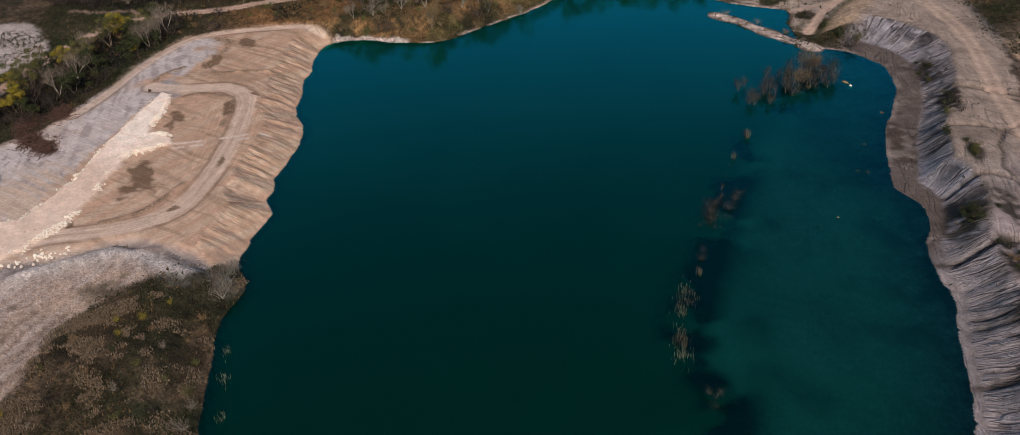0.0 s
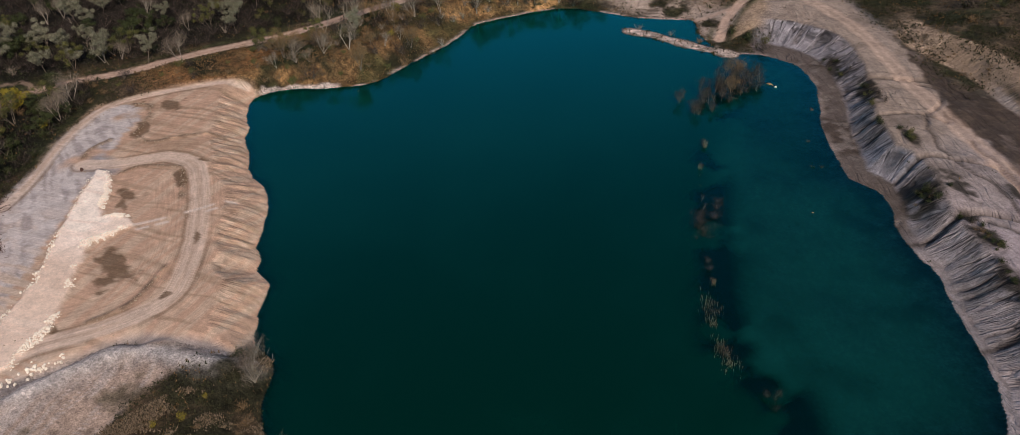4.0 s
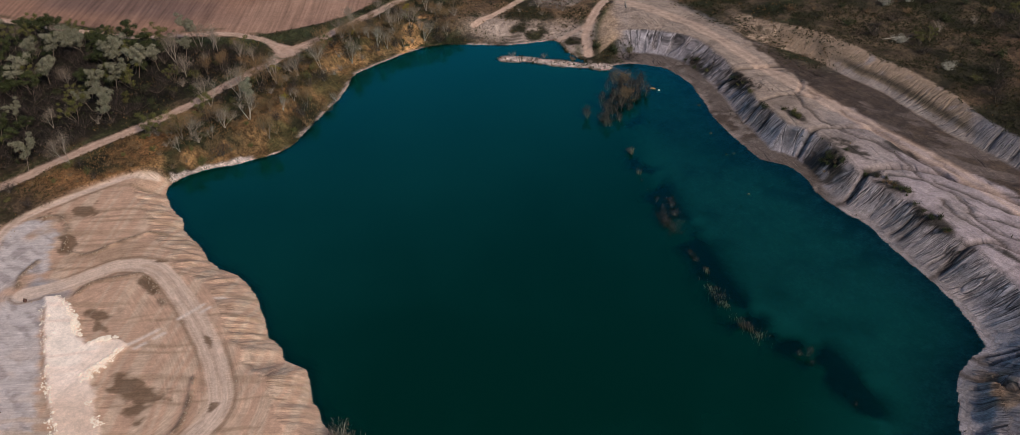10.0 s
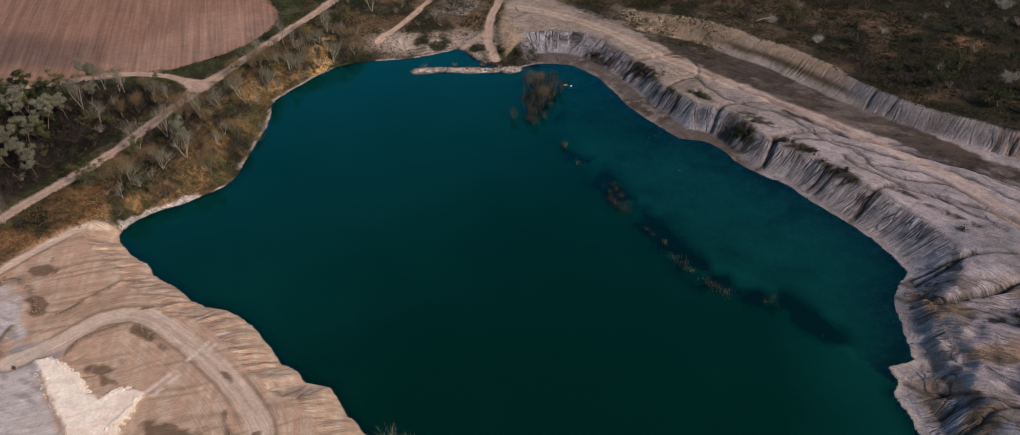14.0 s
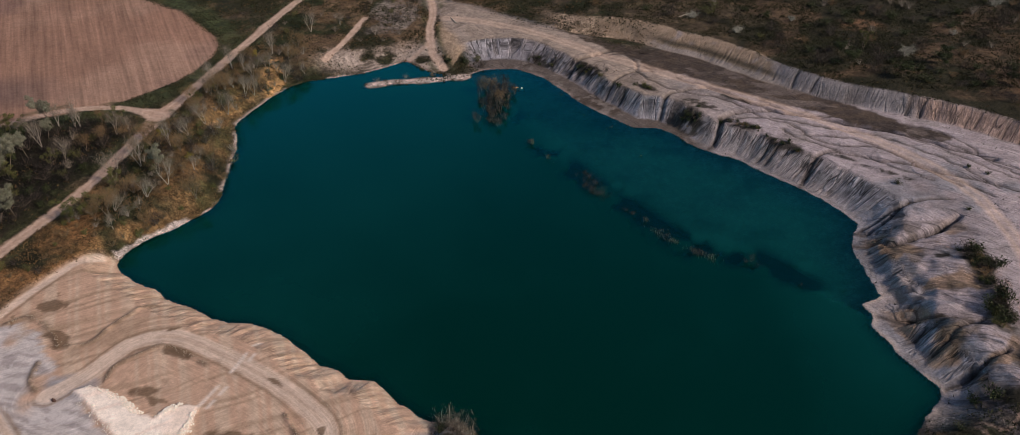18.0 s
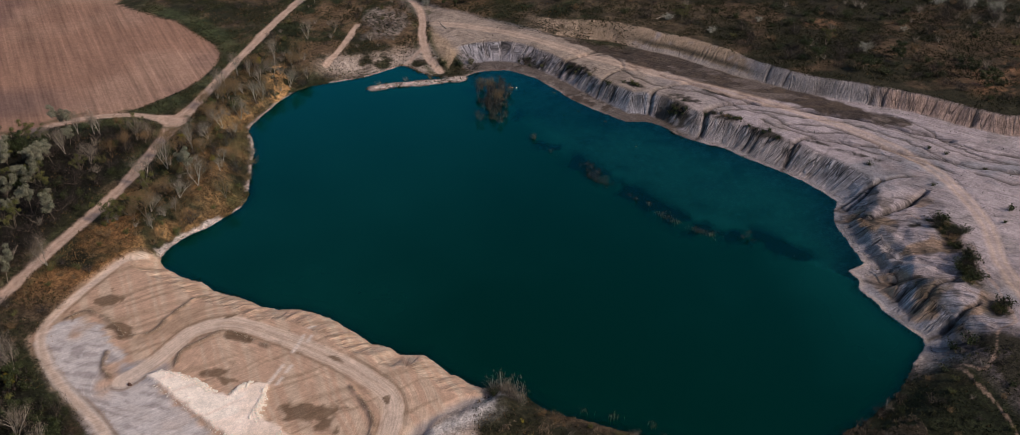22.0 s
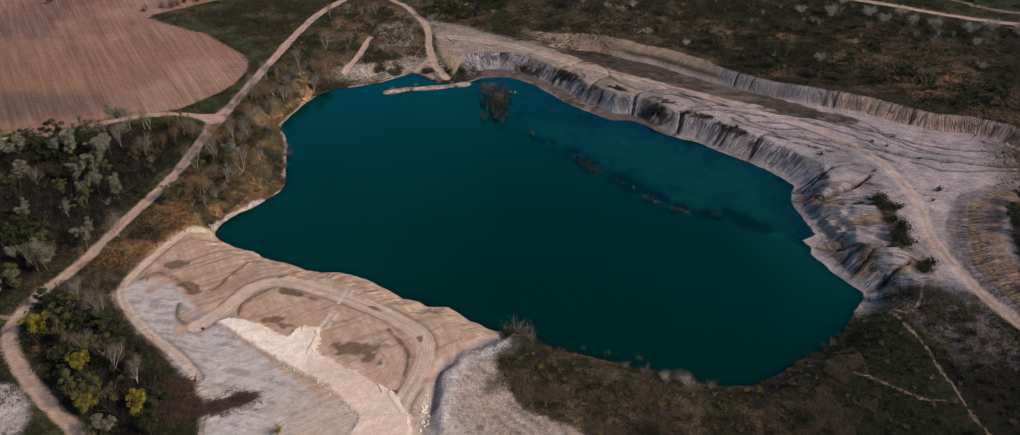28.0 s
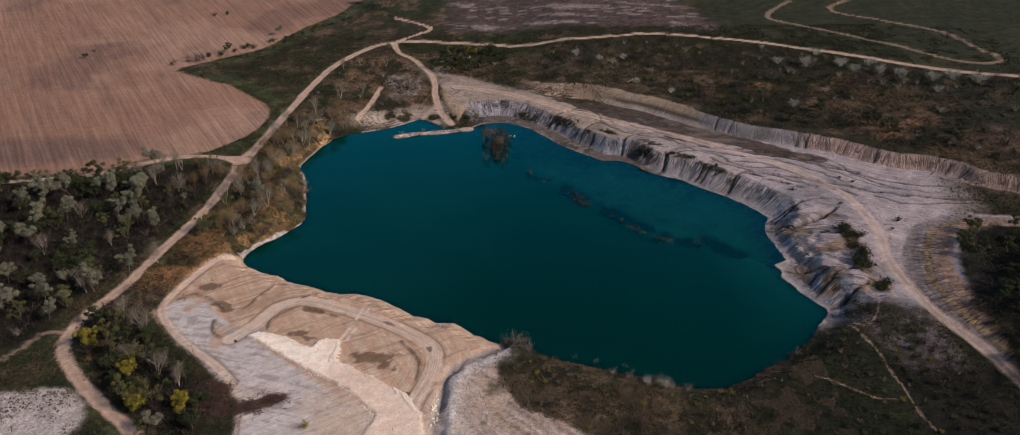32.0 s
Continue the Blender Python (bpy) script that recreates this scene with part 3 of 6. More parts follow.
def water_material():
    """Turbid teal water: clear where shallow, with the sky's gloss on it."""
    m, nodes, links, bsdf = material("lake_water")
    nodes.remove(bsdf)
    depth = nodes.new("ShaderNodeAttribute")
    depth.attribute_name = "depth"
    place = nodes.new("ShaderNodeTexCoord").outputs["Object"]
    cloud = noise_node(nodes, links, 26, 5, 0.6, place)
    tone = nodes.new("ShaderNodeMix")
    tone.data_type = "RGBA"
    tone.inputs[6].default_value = (0.0040, 0.056, 0.047, 1)
    tone.inputs[7].default_value = (0.0001, 0.0155, 0.0066, 1)
    # shelf sediment, plus the sky sheen painted on the west side
    silt_sheen = nodes.new("ShaderNodeAttribute")
    silt_sheen.attribute_name = "silt_sheen"
    fade = math_node(nodes, links, "MULTIPLY_ADD", silt_sheen.outputs["Fac"], -0.80)
    links.new(math_node(nodes, links, "MULTIPLY", math_node(nodes, links, "SUBTRACT", cloud.outputs[0], -2.0), 0.4), fade.node.inputs[2])
    fade.node.use_clamp = True
    links.new(fade, tone.inputs[0])
    ripple = noise_node(nodes, links, 0.9, 4, 0.6, place)
    relief = nodes.new("ShaderNodeBump")
    relief.inputs["Strength"].default_value, relief.inputs["Distance"].default_value = 0.12, 0.05
    links.new(ripple.outputs[0], relief.inputs["Height"])
    body = nodes.new("ShaderNodeBsdfDiffuse")
    links.new(tone.outputs[2], body.inputs["Color"])
    clear = math_node(nodes, links, "POWER", 0.50, depth.outputs["Fac"])
    see = nodes.new("ShaderNodeBsdfTransparent")
    see.inputs["Color"].default_value = (0.50, 0.84, 0.86, 1)
    inner = nodes.new("ShaderNodeMixShader")
    links.new(clear, inner.inputs[0])
    links.new(body.outputs[0], inner.inputs[1])
    links.new(see.outputs[0], inner.inputs[2])
    gloss = nodes.new("ShaderNodeBsdfGlossy")
    gloss.inputs["Color"].default_value = (0.02, 0.82, 0.95, 1)
    gloss.inputs["Roughness"].default_value = 0.10
    links.new(relief.outputs[0], gloss.inputs["Normal"])
    edge = nodes.new("ShaderNodeFresnel")
    edge.inputs["IOR"].default_value = 1.68
    top = nodes.new("ShaderNodeMixShader")
    steep = math_node(nodes, links, "MULTIPLY", math_node(nodes, links, "POWER", edge.outputs[0], 2.3), 16.0)
    steep.node.use_clamp = True
    links.new(steep, top.inputs[0])
    links.new(inner.outputs[0], top.inputs[1])
    links.new(gloss.outputs[0], top.inputs[2])
    links.new(top.outputs[0], nodes["Material Output"].inputs[0])
    return m


def leaf_material(name, low, high, gloss=0.6):
    """Foliage or stalks whose small pieces differ between two colours."""
    m, nodes, links, bsdf = material(name)
    geo = nodes.new("ShaderNodeNewGeometry")
    tint = nodes.new("ShaderNodeObjectInfo")
    each = math_node(nodes, links, "MULTIPLY_ADD", tint.outputs["Random"], 0.35)
    each.node.inputs[2].default_value = -0.17
    k = math_node(nodes, links, "ADD", geo.outputs["Random Per Island"], each)
    mix = nodes.new("ShaderNodeMix")
    mix.data_type = "RGBA"
    mix.inputs[6].default_value, mix.inputs[7].default_value = (*low, 1), (*high, 1)
    links.new(k, mix.inputs[0])
    links.new(mix.outputs[2], bsdf.inputs["Base Color"])
    bsdf.inputs["Roughness"].default_value = gloss
    bsdf.inputs["Specular IOR Level"].default_value = 0.2
    return m


def bark_material(name, low, high, size=0.25):
    m, nodes, links, bsdf = material(name)
    place = nodes.new("ShaderNodeTexCoord").outputs["Object"]
    n = noise_node(nodes, links, size, 6, 0.7, place)
    mix = nodes.new("ShaderNodeMix")
    mix.data_type = "RGBA"
    mix.inputs[6].default_value, mix.inputs[7].default_value = (*low, 1), (*high, 1)
    links.new(n.outputs[0], mix.inputs[0])
    links.new(mix.outputs[2], bsdf.inputs["Base Color"])
    relief = nodes.new("ShaderNodeBump")
    relief.inputs["Strength"].default_value, relief.inputs["Distance"].default_value = 0.5, 0.05
    links.new(n.outputs[0], relief.inputs["Height"])
    links.new(relief.outputs[0], bsdf.inputs["Normal"])
    bsdf.inputs["Roughness"].default_value = 0.85
    return m


M_EARTH = ground_material("earth", 0.34, 0.22, 0.8, 0.35)
M_MEADOW = ground_material("meadow", 0.55, 0.4, 0.8, 0.45)
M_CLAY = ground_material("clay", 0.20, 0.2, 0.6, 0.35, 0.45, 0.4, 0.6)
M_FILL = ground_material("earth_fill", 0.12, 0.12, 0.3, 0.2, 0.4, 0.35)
M_ROAD = ground_material("road_dust", 0.2, 0.15, 0.4, 0.3)
M_BED = ground_material("lake_mud", 0.4, 0.45, 0.4, 0.6)
M_PLOUGH = plough_material()
M_WATER = water_material()
M_LEAF = {
    "silver": leaf_material("silver_leaf", (0.095, 0.094, 0.060), (0.240, 0.228, 0.168)),
    "olive": leaf_material("olive_leaf", (0.05, 0.054, 0.016), (0.125, 0.118, 0.036)),
    "yellow": leaf_material("yellow_leaf", (0.12, 0.105, 0.014), (0.27, 0.21, 0.025)),
    "green": leaf_material("dark_leaf", (0.014, 0.020, 0.007), (0.050, 0.060, 0.020)),
    "brown": leaf_material("brown_twig", (0.008, 0.006, 0.005), (0.050, 0.037, 0.033)),
    "rust": leaf_material("rust_twig", (0.09, 0.055, 0.026), (0.27, 0.168, 0.084)),
    "grey": leaf_material("grey_twig", (0.09, 0.07, 0.055), (0.25, 0.198, 0.155)),
    "blossom": leaf_material("blossom", (0.20, 0.195, 0.15), (0.46, 0.44, 0.38)),
    "reed": leaf_material("reed_stalk", (0.09, 0.07, 0.045), (0.27, 0.22, 0.15)),
}
M_BARK = bark_material("bark", (0.07, 0.055, 0.04), (0.24, 0.19, 0.15))
M_PALE_BARK = bark_material("pale_bark", (0.22, 0.185, 0.15), (0.46, 0.40, 0.34))
M_STONE = bark_material("limestone", (0.62, 0.54, 0.46), (0.86, 0.78, 0.69), 0.4)
M_WOOD_DARK = bark_material("weathered_wood", (0.03, 0.016, 0.013), (0.13, 0.062, 0.045), 0.3)


# ---------------------------------------------------------------- ground, one sheet to the horizon
def spread(lo, hi, step, far, growth=1.09):
    core = list(np.arange(lo, hi + 1e-6, step))
    out, s = [], step
    while not out or out[-1] - hi < far:
        s = min(s * growth, 140)
        out.append((out[-1] if out else hi) + s)
    back, s = [], step
    while not back or lo - back[-1] < far:
        s = min(s * growth, 140)
        back.append((back[-1] if back else lo) - s)
    return np.array(back[::-1] + core + out)


west_x, east_x = spread(-108, -60, 0.42, 2600, 1.05), spread(100, 150, 0.5, 2600, 1.024)
GX = np.concatenate([west_x[west_x < -84.01], np.arange(-84, -2, 0.42), np.arange(-2, 150, 0.5), east_x[east_x > 149.9]])
south_y, north_y = spread(-84, -60, 0.42, 2600, 1.14), spread(100, 140, 0.5, 2600, 1.020)
GY = np.concatenate([south_y[south_y < -84.01], np.arange(-84, 14, 0.42), np.arange(14, 140, 0.5), north_y[north_y > 139.9]])
NX, NY = len(GX), len(GY)
XX, YY = np.meshgrid(GX, GY)
HH, G = terrain(XX, YY)


def over(base, colour, mask):
    return base * (1 - mask[..., None]) + np.array(colour) * mask[..., None]


n_wide, n_mid, n_fine = fbm(XX, YY, 34, 4, 201), fbm(XX, YY, 9, 4, 202), fbm(XX, YY, 2.2, 3, 203)
soil = np.empty(XX.shape + (3,))
soil[:] = (0.028, 0.027, 0.014)
soil = over(soil, (0.055, 0.042, 0.026), ramp(n_mid, 0.42, 0.62))
soil = over(soil, (0.022, 0.030, 0.012), ramp(n_wide, 0.5, 0.66) * 0.8)
soil = over(soil, (0.12, 0.085, 0.052), ramp(n_mid * 0.6 + n_fine * 0.4, 0.54, 0.68) * 0.6)
# tawny grass of the north-west bank
bank = ramp(-XX - 0.25 * YY, 50, 66) * ramp(YY + 0.1 * XX, -14, 2) * (1 - ramp(YY, 112, 124)) * (1 - ramp(G["d"], 17, 27))
soil = over(soil, (0.165, 0.10, 0.044), bank * ramp(n_mid, 0.36, 0.62) * 0.85)
soil = over(soil, (0.30, 0.18, 0.08), bank * ramp(n_mid, 0.45, 0.6) * ramp(G["s"] * (1 - G["s"]) * 4, 0.3, 0.9) * ramp(n_fine, 0.5, 0.66))
soil = over(soil, (0.052, 0.050, 0.020), bank * ramp(fbm(XX, YY, 13, 4, 204), 0.48, 0.58) * 0.8)
west = ramp(-XX - 0.35 * YY, 84, 92) * ramp(YY, -20, -4) * (1 - ramp(-XX + 0.22 * YY, 109, 113))
soil = over(soil, (0.20, 0.11, 0.047), west * ramp(n_mid, 0.3, 0.5) * 0.9)
# litter under the wood, its colour blackened to paint in tree shade
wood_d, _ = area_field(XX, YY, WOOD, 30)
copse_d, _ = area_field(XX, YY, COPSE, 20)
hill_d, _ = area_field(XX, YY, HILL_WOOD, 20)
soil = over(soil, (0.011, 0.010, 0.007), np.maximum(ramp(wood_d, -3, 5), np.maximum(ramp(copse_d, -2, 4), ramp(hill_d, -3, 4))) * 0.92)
# sandy north shore
sandy = ramp(YY, 112, 122) * (1 - ramp(YY - 0.25 * XX, 138, 150)) * ramp(XX, -70, -58) * (1 - ramp(XX, -22, -14)) * ramp(G["d"], 0, 2)
north = ramp(YY, 116, 124) * (1 - ramp(YY, 190, 205)) * ramp(XX, -92, -84) * (1 - ramp(XX, -10, 0))
soil = over(soil, (0.125, 0.085, 0.050), north * ramp(n_mid, 0.34, 0.52) * 0.9)
clearing = np.hypot((XX + 46) / 10, (YY - 158) / 16) + 0.9 * (n_mid - 0.5) + 0.4 * (n_fine - 0.5)
soil = over(soil, (0.21, 0.18, 0.155), (1 - ramp(clearing, 0.7, 1.05)) * 0.8)
scarp = np.hypot((XX + 77) / 5, (YY - 104) / 14) + 1.2 * (n_mid - 0.5)
soil = over(soil, (0.44, 0.26, 0.115), (1 - ramp(scarp, 0.6, 1.0)) * ramp(n_fine, 0.36, 0.5) * 0.9)
ledge = vnoise(G["d"] / 1.1 + 2 * n_mid, G["arc"] / 5, 272)
soil = over(soil, (0.36, 0.30, 0.25), sandy * ramp(n_mid, 0.32, 0.46))
soil = over(soil, (0.10, 0.08, 0.06), sandy * ramp(ledge, 0.6, 0.8) * 0.8)
fan_d, _ = area_field(XX, YY, FAN, 12)
clear_d = 1 - 0.35 * fan_d
clear_d = clear_d + 0.8 * (fbm(XX, YY, 8, 4, 271) - 0.5) + 0.4 * (n_fine - 0.5)
soil = over(soil, (0.36, 0.27, 0.185), (1 - ramp(clear_d, 0.7, 1.02)) * 0.9)
# dry upland of the east
upland = ramp(G["up2"], 0.85, 1.0) * (1 - ramp(XX, 330, 380))
soil = over(soil, (0.026, 0.024, 0.014), upland * 0.92)
soil = over(soil, (0.085, 0.064, 0.040), ramp(G["up_raw"], 0.85, 1.0) * (1 - ramp(XX + 12 * (n_wide - 0.5), 70, 100)) * ramp(XX, -20, 0) * (1 - ramp(YY, 185, 205)) * ramp(n_mid, 0.34, 0.56) * 0.85)
soil = over(soil, (0.105, 0.070, 0.043), upland * ramp(fbm(XX * 0.7 + YY * 0.5, YY - XX * 0.5, 16, 4, 210), 0.54, 0.66) * 0.7)
# far north-east darkened: lens vignetting put into the soil colour
soil = over(soil, (0.019, 0.020, 0.012), ramp(XX + 0.5 * YY + 20 * (n_wide - 0.5), 215, 270) * ramp(YY, 60, 110) * 0.6)
rusty = np.maximum(1 - ramp(np.hypot((XX - 172) * 0.75 + (YY - 97) * 0.66, 2.2 * ((YY - 97) * 0.75 - (XX - 172) * 0.66)) / 24, 0.6, 1.1), 1 - ramp(np.hypot(XX - 121, 1.4 * (YY - 141)) / 9, 0.5, 1.1))
soil = over(soil, (0.20, 0.115, 0.065), rusty * ramp(n_fine * 0.5 + n_mid * 0.5, 0.4, 0.6) * 0.8)
soil = over(soil, (0.026, 0.032, 0.015), ramp(YY + 0.3 * XX, 215, 245) * ramp(XX, 90, 140) * 0.7)
soil = over(soil, (0.014, 0.018, 0.008), ramp(XX + 0.4 * (n_mid - 0.5) * 30, 62, 82) * ramp(-YY, 34, 42) * 0.92)
far_field = ramp(YY + 0.1 * XX + 6 * (n_mid - 0.5), 232, 242) * ramp(XX, -40, -20) * (1 - ramp(XX + 0.3 * (YY - 240), 108, 122))
soil = over(soil, (0.078, 0.057, 0.052), far_field * 0.9)
soil = over(soil, (0.26, 0.22, 0.20), far_field * ramp(vnoise((XX * 0.3 + YY) / 3.0, (XX - 0.3 * YY) / 40, 273) * 0.6 + n_mid * 0.4, 0.56, 0.66) * 0.7)
# clay
clay = G["clay"]
stripe = vnoise((XX * 0.5 - YY * 0.86) / 11, (XX * 0.86 + YY * 0.5) / 60, 220)
clay_col = np.empty(soil.shape)
clay_col[:] = (0.335, 0.33, 0.355)
clay_col = over(clay_col, (0.41, 0.36, 0.345), ramp(n_wide * 0.5 + stripe * 0.5, 0.45, 0.6) * 0.8)
clay_col = over(clay_col, (0.25, 0.24, 0.245), ramp(n_mid, 0.5, 0.66) * 0.7)
clay_col = over(clay_col, (0.465, 0.41, 0.42), G["bench"] * ramp(n_mid, 0.28, 0.5) * ramp(XX, 40, 80))
clay_col = over(clay_col, (0.40, 0.33, 0.27), G["bench"] * (1 - ramp(XX, 40, 80)))
valley_d, _ = area_field(XX, YY, curve_points(VALLEY, 4, True), 20)
valley = ramp(valley_d + 5 * (n_mid - 0.5) + 2 * (n_fine - 0.5), -0.6, 1.0)
clay_col = over(clay_col, (0.062, 0.047, 0.037), valley * 0.95)
clay_col = over(clay_col, (0.11, 0.085, 0.065), valley * ramp(n_fine, 0.46, 0.62) * 0.8)
clay_col = over(clay_col, (0.21, 0.175, 0.155), valley * ramp(fbm(XX + 0.8 * YY, YY * 2.2, 9, 4, 225), 0.54, 0.64) * 0.75)
crest = np.zeros(XX.shape)
for cx, cy, ra, rb, turn in ((59, 82, 7, 4.5, -0.7), (74, 77, 9, 2.4, -0.55), (86, 66, 9, 2.2, -0.65), (64, 88, 6, 2.0, -0.5), (47, 99, 7, 2.2, -0.7), (30, 113, 9, 2.0, -0.75),
                             (12, 125, 8, 3, -0.6), (100, 60, 6, 1.4, -0.6), (109, 53, 9, 1.2, -0.6), (121, 13, 3.4, 8, 0.1), (121, 0, 3.2, 9, -0.25), (121.6, -17, 2.6, 3.4, 0.0), (76, 92, 6, 1.8, -0.5), (106, -3.5, 4, 1.4, -0.2), (113, 17, 2.5, 1.2, 0.3)):
    ux, uy = (XX - cx) * math.cos(turn) + (YY - cy) * math.sin(turn), (YY - cy) * math.cos(turn) - (XX - cx) * math.sin(turn)
    crest = np.maximum(crest, 1 - ramp(np.hypot(ux / ra, uy / rb) + 1.3 * (n_mid - 0.5) + 0.6 * (n_fine - 0.5), 0.65, 1.0))
clay_col = over(clay_col, (0.040, 0.036, 0.028), crest * ramp(n_fine, 0.26, 0.48) * 0.92)
clay_col = over(clay_col, (0.38, 0.25, 0.14), G["bad"] * ramp(fbm(XX, YY, 7, 3, 224), 0.56, 0.64) * 0.7)
clay_col = over(clay_col, (0.10, 0.085, 0.06), G["bad"] * ramp(fbm(XX, YY, 6, 3, 226) + 0.006 * (XX - 112), 0.57, 0.66) * 0.6)
# carved ravines, runnels and slits darkened: recess shade put into the clay colour
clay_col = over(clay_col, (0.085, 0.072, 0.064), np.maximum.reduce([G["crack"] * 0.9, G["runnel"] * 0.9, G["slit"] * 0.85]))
east_beach = ramp(XX, -16, -8) * (1 - ramp(XX, 58, 66)) * (1 - ramp(G["s"], 0.02, 0.16)) * ramp(YY, 60, 70)
clay_col = clay_col * 0.83
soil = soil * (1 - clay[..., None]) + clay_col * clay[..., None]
up2 = G["up_raw"]
tan = ramp(up2, 0.02, 0.1) * (1 - ramp(up2, 0.92, 1.0)) * ramp(XX, 6, 20) * (1 - ramp(XX, 86, 94))
soil = over(soil, (0.31, 0.235, 0.165), tan * (0.35 + 0.6 * ramp(n_fine * 0.6 + n_mid * 0.4, 0.3, 0.5)))
soil = over(soil, (0.26, 0.235, 0.215), tan * (1 - ramp(up2, 0.26, 0.36)) * ramp(XX, 46, 56) * 0.9)
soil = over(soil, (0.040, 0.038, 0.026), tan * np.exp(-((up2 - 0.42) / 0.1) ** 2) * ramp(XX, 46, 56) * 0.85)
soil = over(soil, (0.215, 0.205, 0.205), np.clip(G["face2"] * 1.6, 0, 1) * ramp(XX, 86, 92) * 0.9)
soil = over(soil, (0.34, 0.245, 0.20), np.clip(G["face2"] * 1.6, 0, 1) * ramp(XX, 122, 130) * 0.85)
# cliff slits painted dark where they are cut in, as shade inside them
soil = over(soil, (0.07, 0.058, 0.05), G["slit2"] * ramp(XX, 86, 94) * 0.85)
cut = (1 - ramp(np.abs(G["up3"] - 0.5), 0.42, 0.5)) * (1 - ramp(-YY, 44, 60))
lines3 = 0.5 * vnoise(G["sd3"] / 0.45, G["arc3"] / 14, 228) + 0.5 * vnoise(G["arc3"] / 1.3, G["sd3"] / 5, 229)
soil = over(soil, (0.27, 0.232, 0.228), cut * (1 - ramp(G["up3"], 0.30, 0.42)))
soil = over(soil, (0.37, 0.265, 0.155), cut * ramp(G["up3"], 0.32, 0.46) * (1 - ramp(G["up3"], 0.5, 0.68)))
soil = over(soil, (0.33, 0.225, 0.17), cut * ramp(G["up3"], 0.55, 0.68))
soil = over(soil, (0.20, 0.15, 0.125), cut * ramp(lines3, 0.54, 0.68) * 0.75)
soil = over(soil, (0.118, 0.098, 0.084), east_beach * 0.95)
soil = over(soil, (0.065, 0.050, 0.040), east_beach * ramp(n_mid, 0.44, 0.6) * 0.8)
soil = over(soil, (0.22, 0.195, 0.175), east_beach * ramp(n_fine * 0.6 + n_mid * 0.4, 0.56, 0.66) * 0.7)
scree = ramp(-YY - 0.2 * XX + 10 * (n_mid - 0.5), -4, 6) * ramp(XX + 0.25 * YY, 98, 104) * (1 - ramp(XX + 0.1 * YY, 124, 129))
soil = over(soil, (0.090, 0.077, 0.077), scree * 0.95)
soil = over(soil, (0.030, 0.028, 0.018), scree * ramp(n_mid * 0.7 + n_fine * 0.3 + 0.006 * (-YY - 40), 0.40, 0.54) * 0.95)
soil = over(soil, (0.012, 0.011, 0.008), ramp(-YY + 6 * (n_mid - 0.5), 50, 60) * ramp(XX + 8 * (n_mid - 0.5), 108, 116) * (1 - ramp(XX, 136, 140)) * 0.9)
# litter of the hill wood, with shade under the trees painted into it
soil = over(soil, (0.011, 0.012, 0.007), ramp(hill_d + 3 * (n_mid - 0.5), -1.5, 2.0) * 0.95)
# pale rim where the water has stood
rim = np.exp(-((G["d"] - 0.4) / 0.7) ** 2) * ramp(fbm(XX, YY, 7, 3, 230), 0.44, 0.56) * (1 - G["fill"])
soil = over(soil, (0.46, 0.39, 0.34), rim * (1 - ramp(-YY, 24, 34)) * (1 - 0.6 * east_beach) * (1 - ramp(XX, 34, 44) * ramp(YY, 12, 18)) * 0.85)
spit_d, _, _ = line_field(XX, YY, SPIT, 10)
soil = over(soil, (0.50, 0.43, 0.38), 1 - ramp(spit_d + 1.2 * (n_fine - 0.5), 1.2, 2.6))
# fill: warm earth by the lake, blue-grey clay on its outer side
fill = G["fill"]
sand_d, _ = area_field(XX, YY, SAND_SOUTH, 30)
south = ramp(sand_d + 3 * (n_mid - 0.5), -1.0, 1.5)
drag = vnoise((XX * 0.9 + YY * 0.44 + 2 * n_mid) / 0.8, (XX * 0.44 - YY * 0.9) / 26, 240)
drag2 = vnoise((XX * 0.52 - YY * 0.86 + 3 * n_mid) / 0.9, (XX * 0.86 + YY * 0.52) / 18, 241)
fill_col = np.empty(soil.shape)
fill_col[:] = (0.475, 0.325, 0.230)
fill_col = over(fill_col, (0.52, 0.41, 0.305), ramp(drag, 0.4, 0.75) * 0.7)
fill_col = over(fill_col, (0.30, 0.215, 0.145), ramp(drag2, 0.55, 0.85) * 0.65)
pad_d, _ = area_field(XX, YY, CLAY_PAD, 20)
outer = ramp(pad_d + 5 * (n_mid - 0.5) + 2 * (drag2 - 0.5), -1.0, 1.0) * ramp(fbm(XX, YY, 13, 4, 243), 0.22, 0.42)
scrape = vnoise((XX * 0.25 + YY * 0.97 + 2.5 * n_mid) / 0.75, (XX * 0.97 - YY * 0.25) / 9, 246)
fill_col = over(fill_col, (0.50, 0.475, 0.46), outer * 0.9)
fill_col = over(fill_col, (0.47, 0.40, 0.35), outer * ramp(-YY, 44, 58) * ramp(n_mid, 0.35, 0.55) * 0.8)
fill_col = over(fill_col, (0.30, 0.27, 0.26), outer * ramp(scrape, 0.55, 0.8) * 0.75)
fill_col = over(fill_col, (0.56, 0.53, 0.51), outer * ramp(n_fine, 0.52, 0.64) * 0.6)
blue = 1 - ramp(np.hypot((XX + 73) / 6, (YY + 37) / 3.5) + 1.2 * (n_mid - 0.5), 0.6, 1.1)
fill_col = over(fill_col, (0.27, 0.265, 0.275), blue * 0.7)
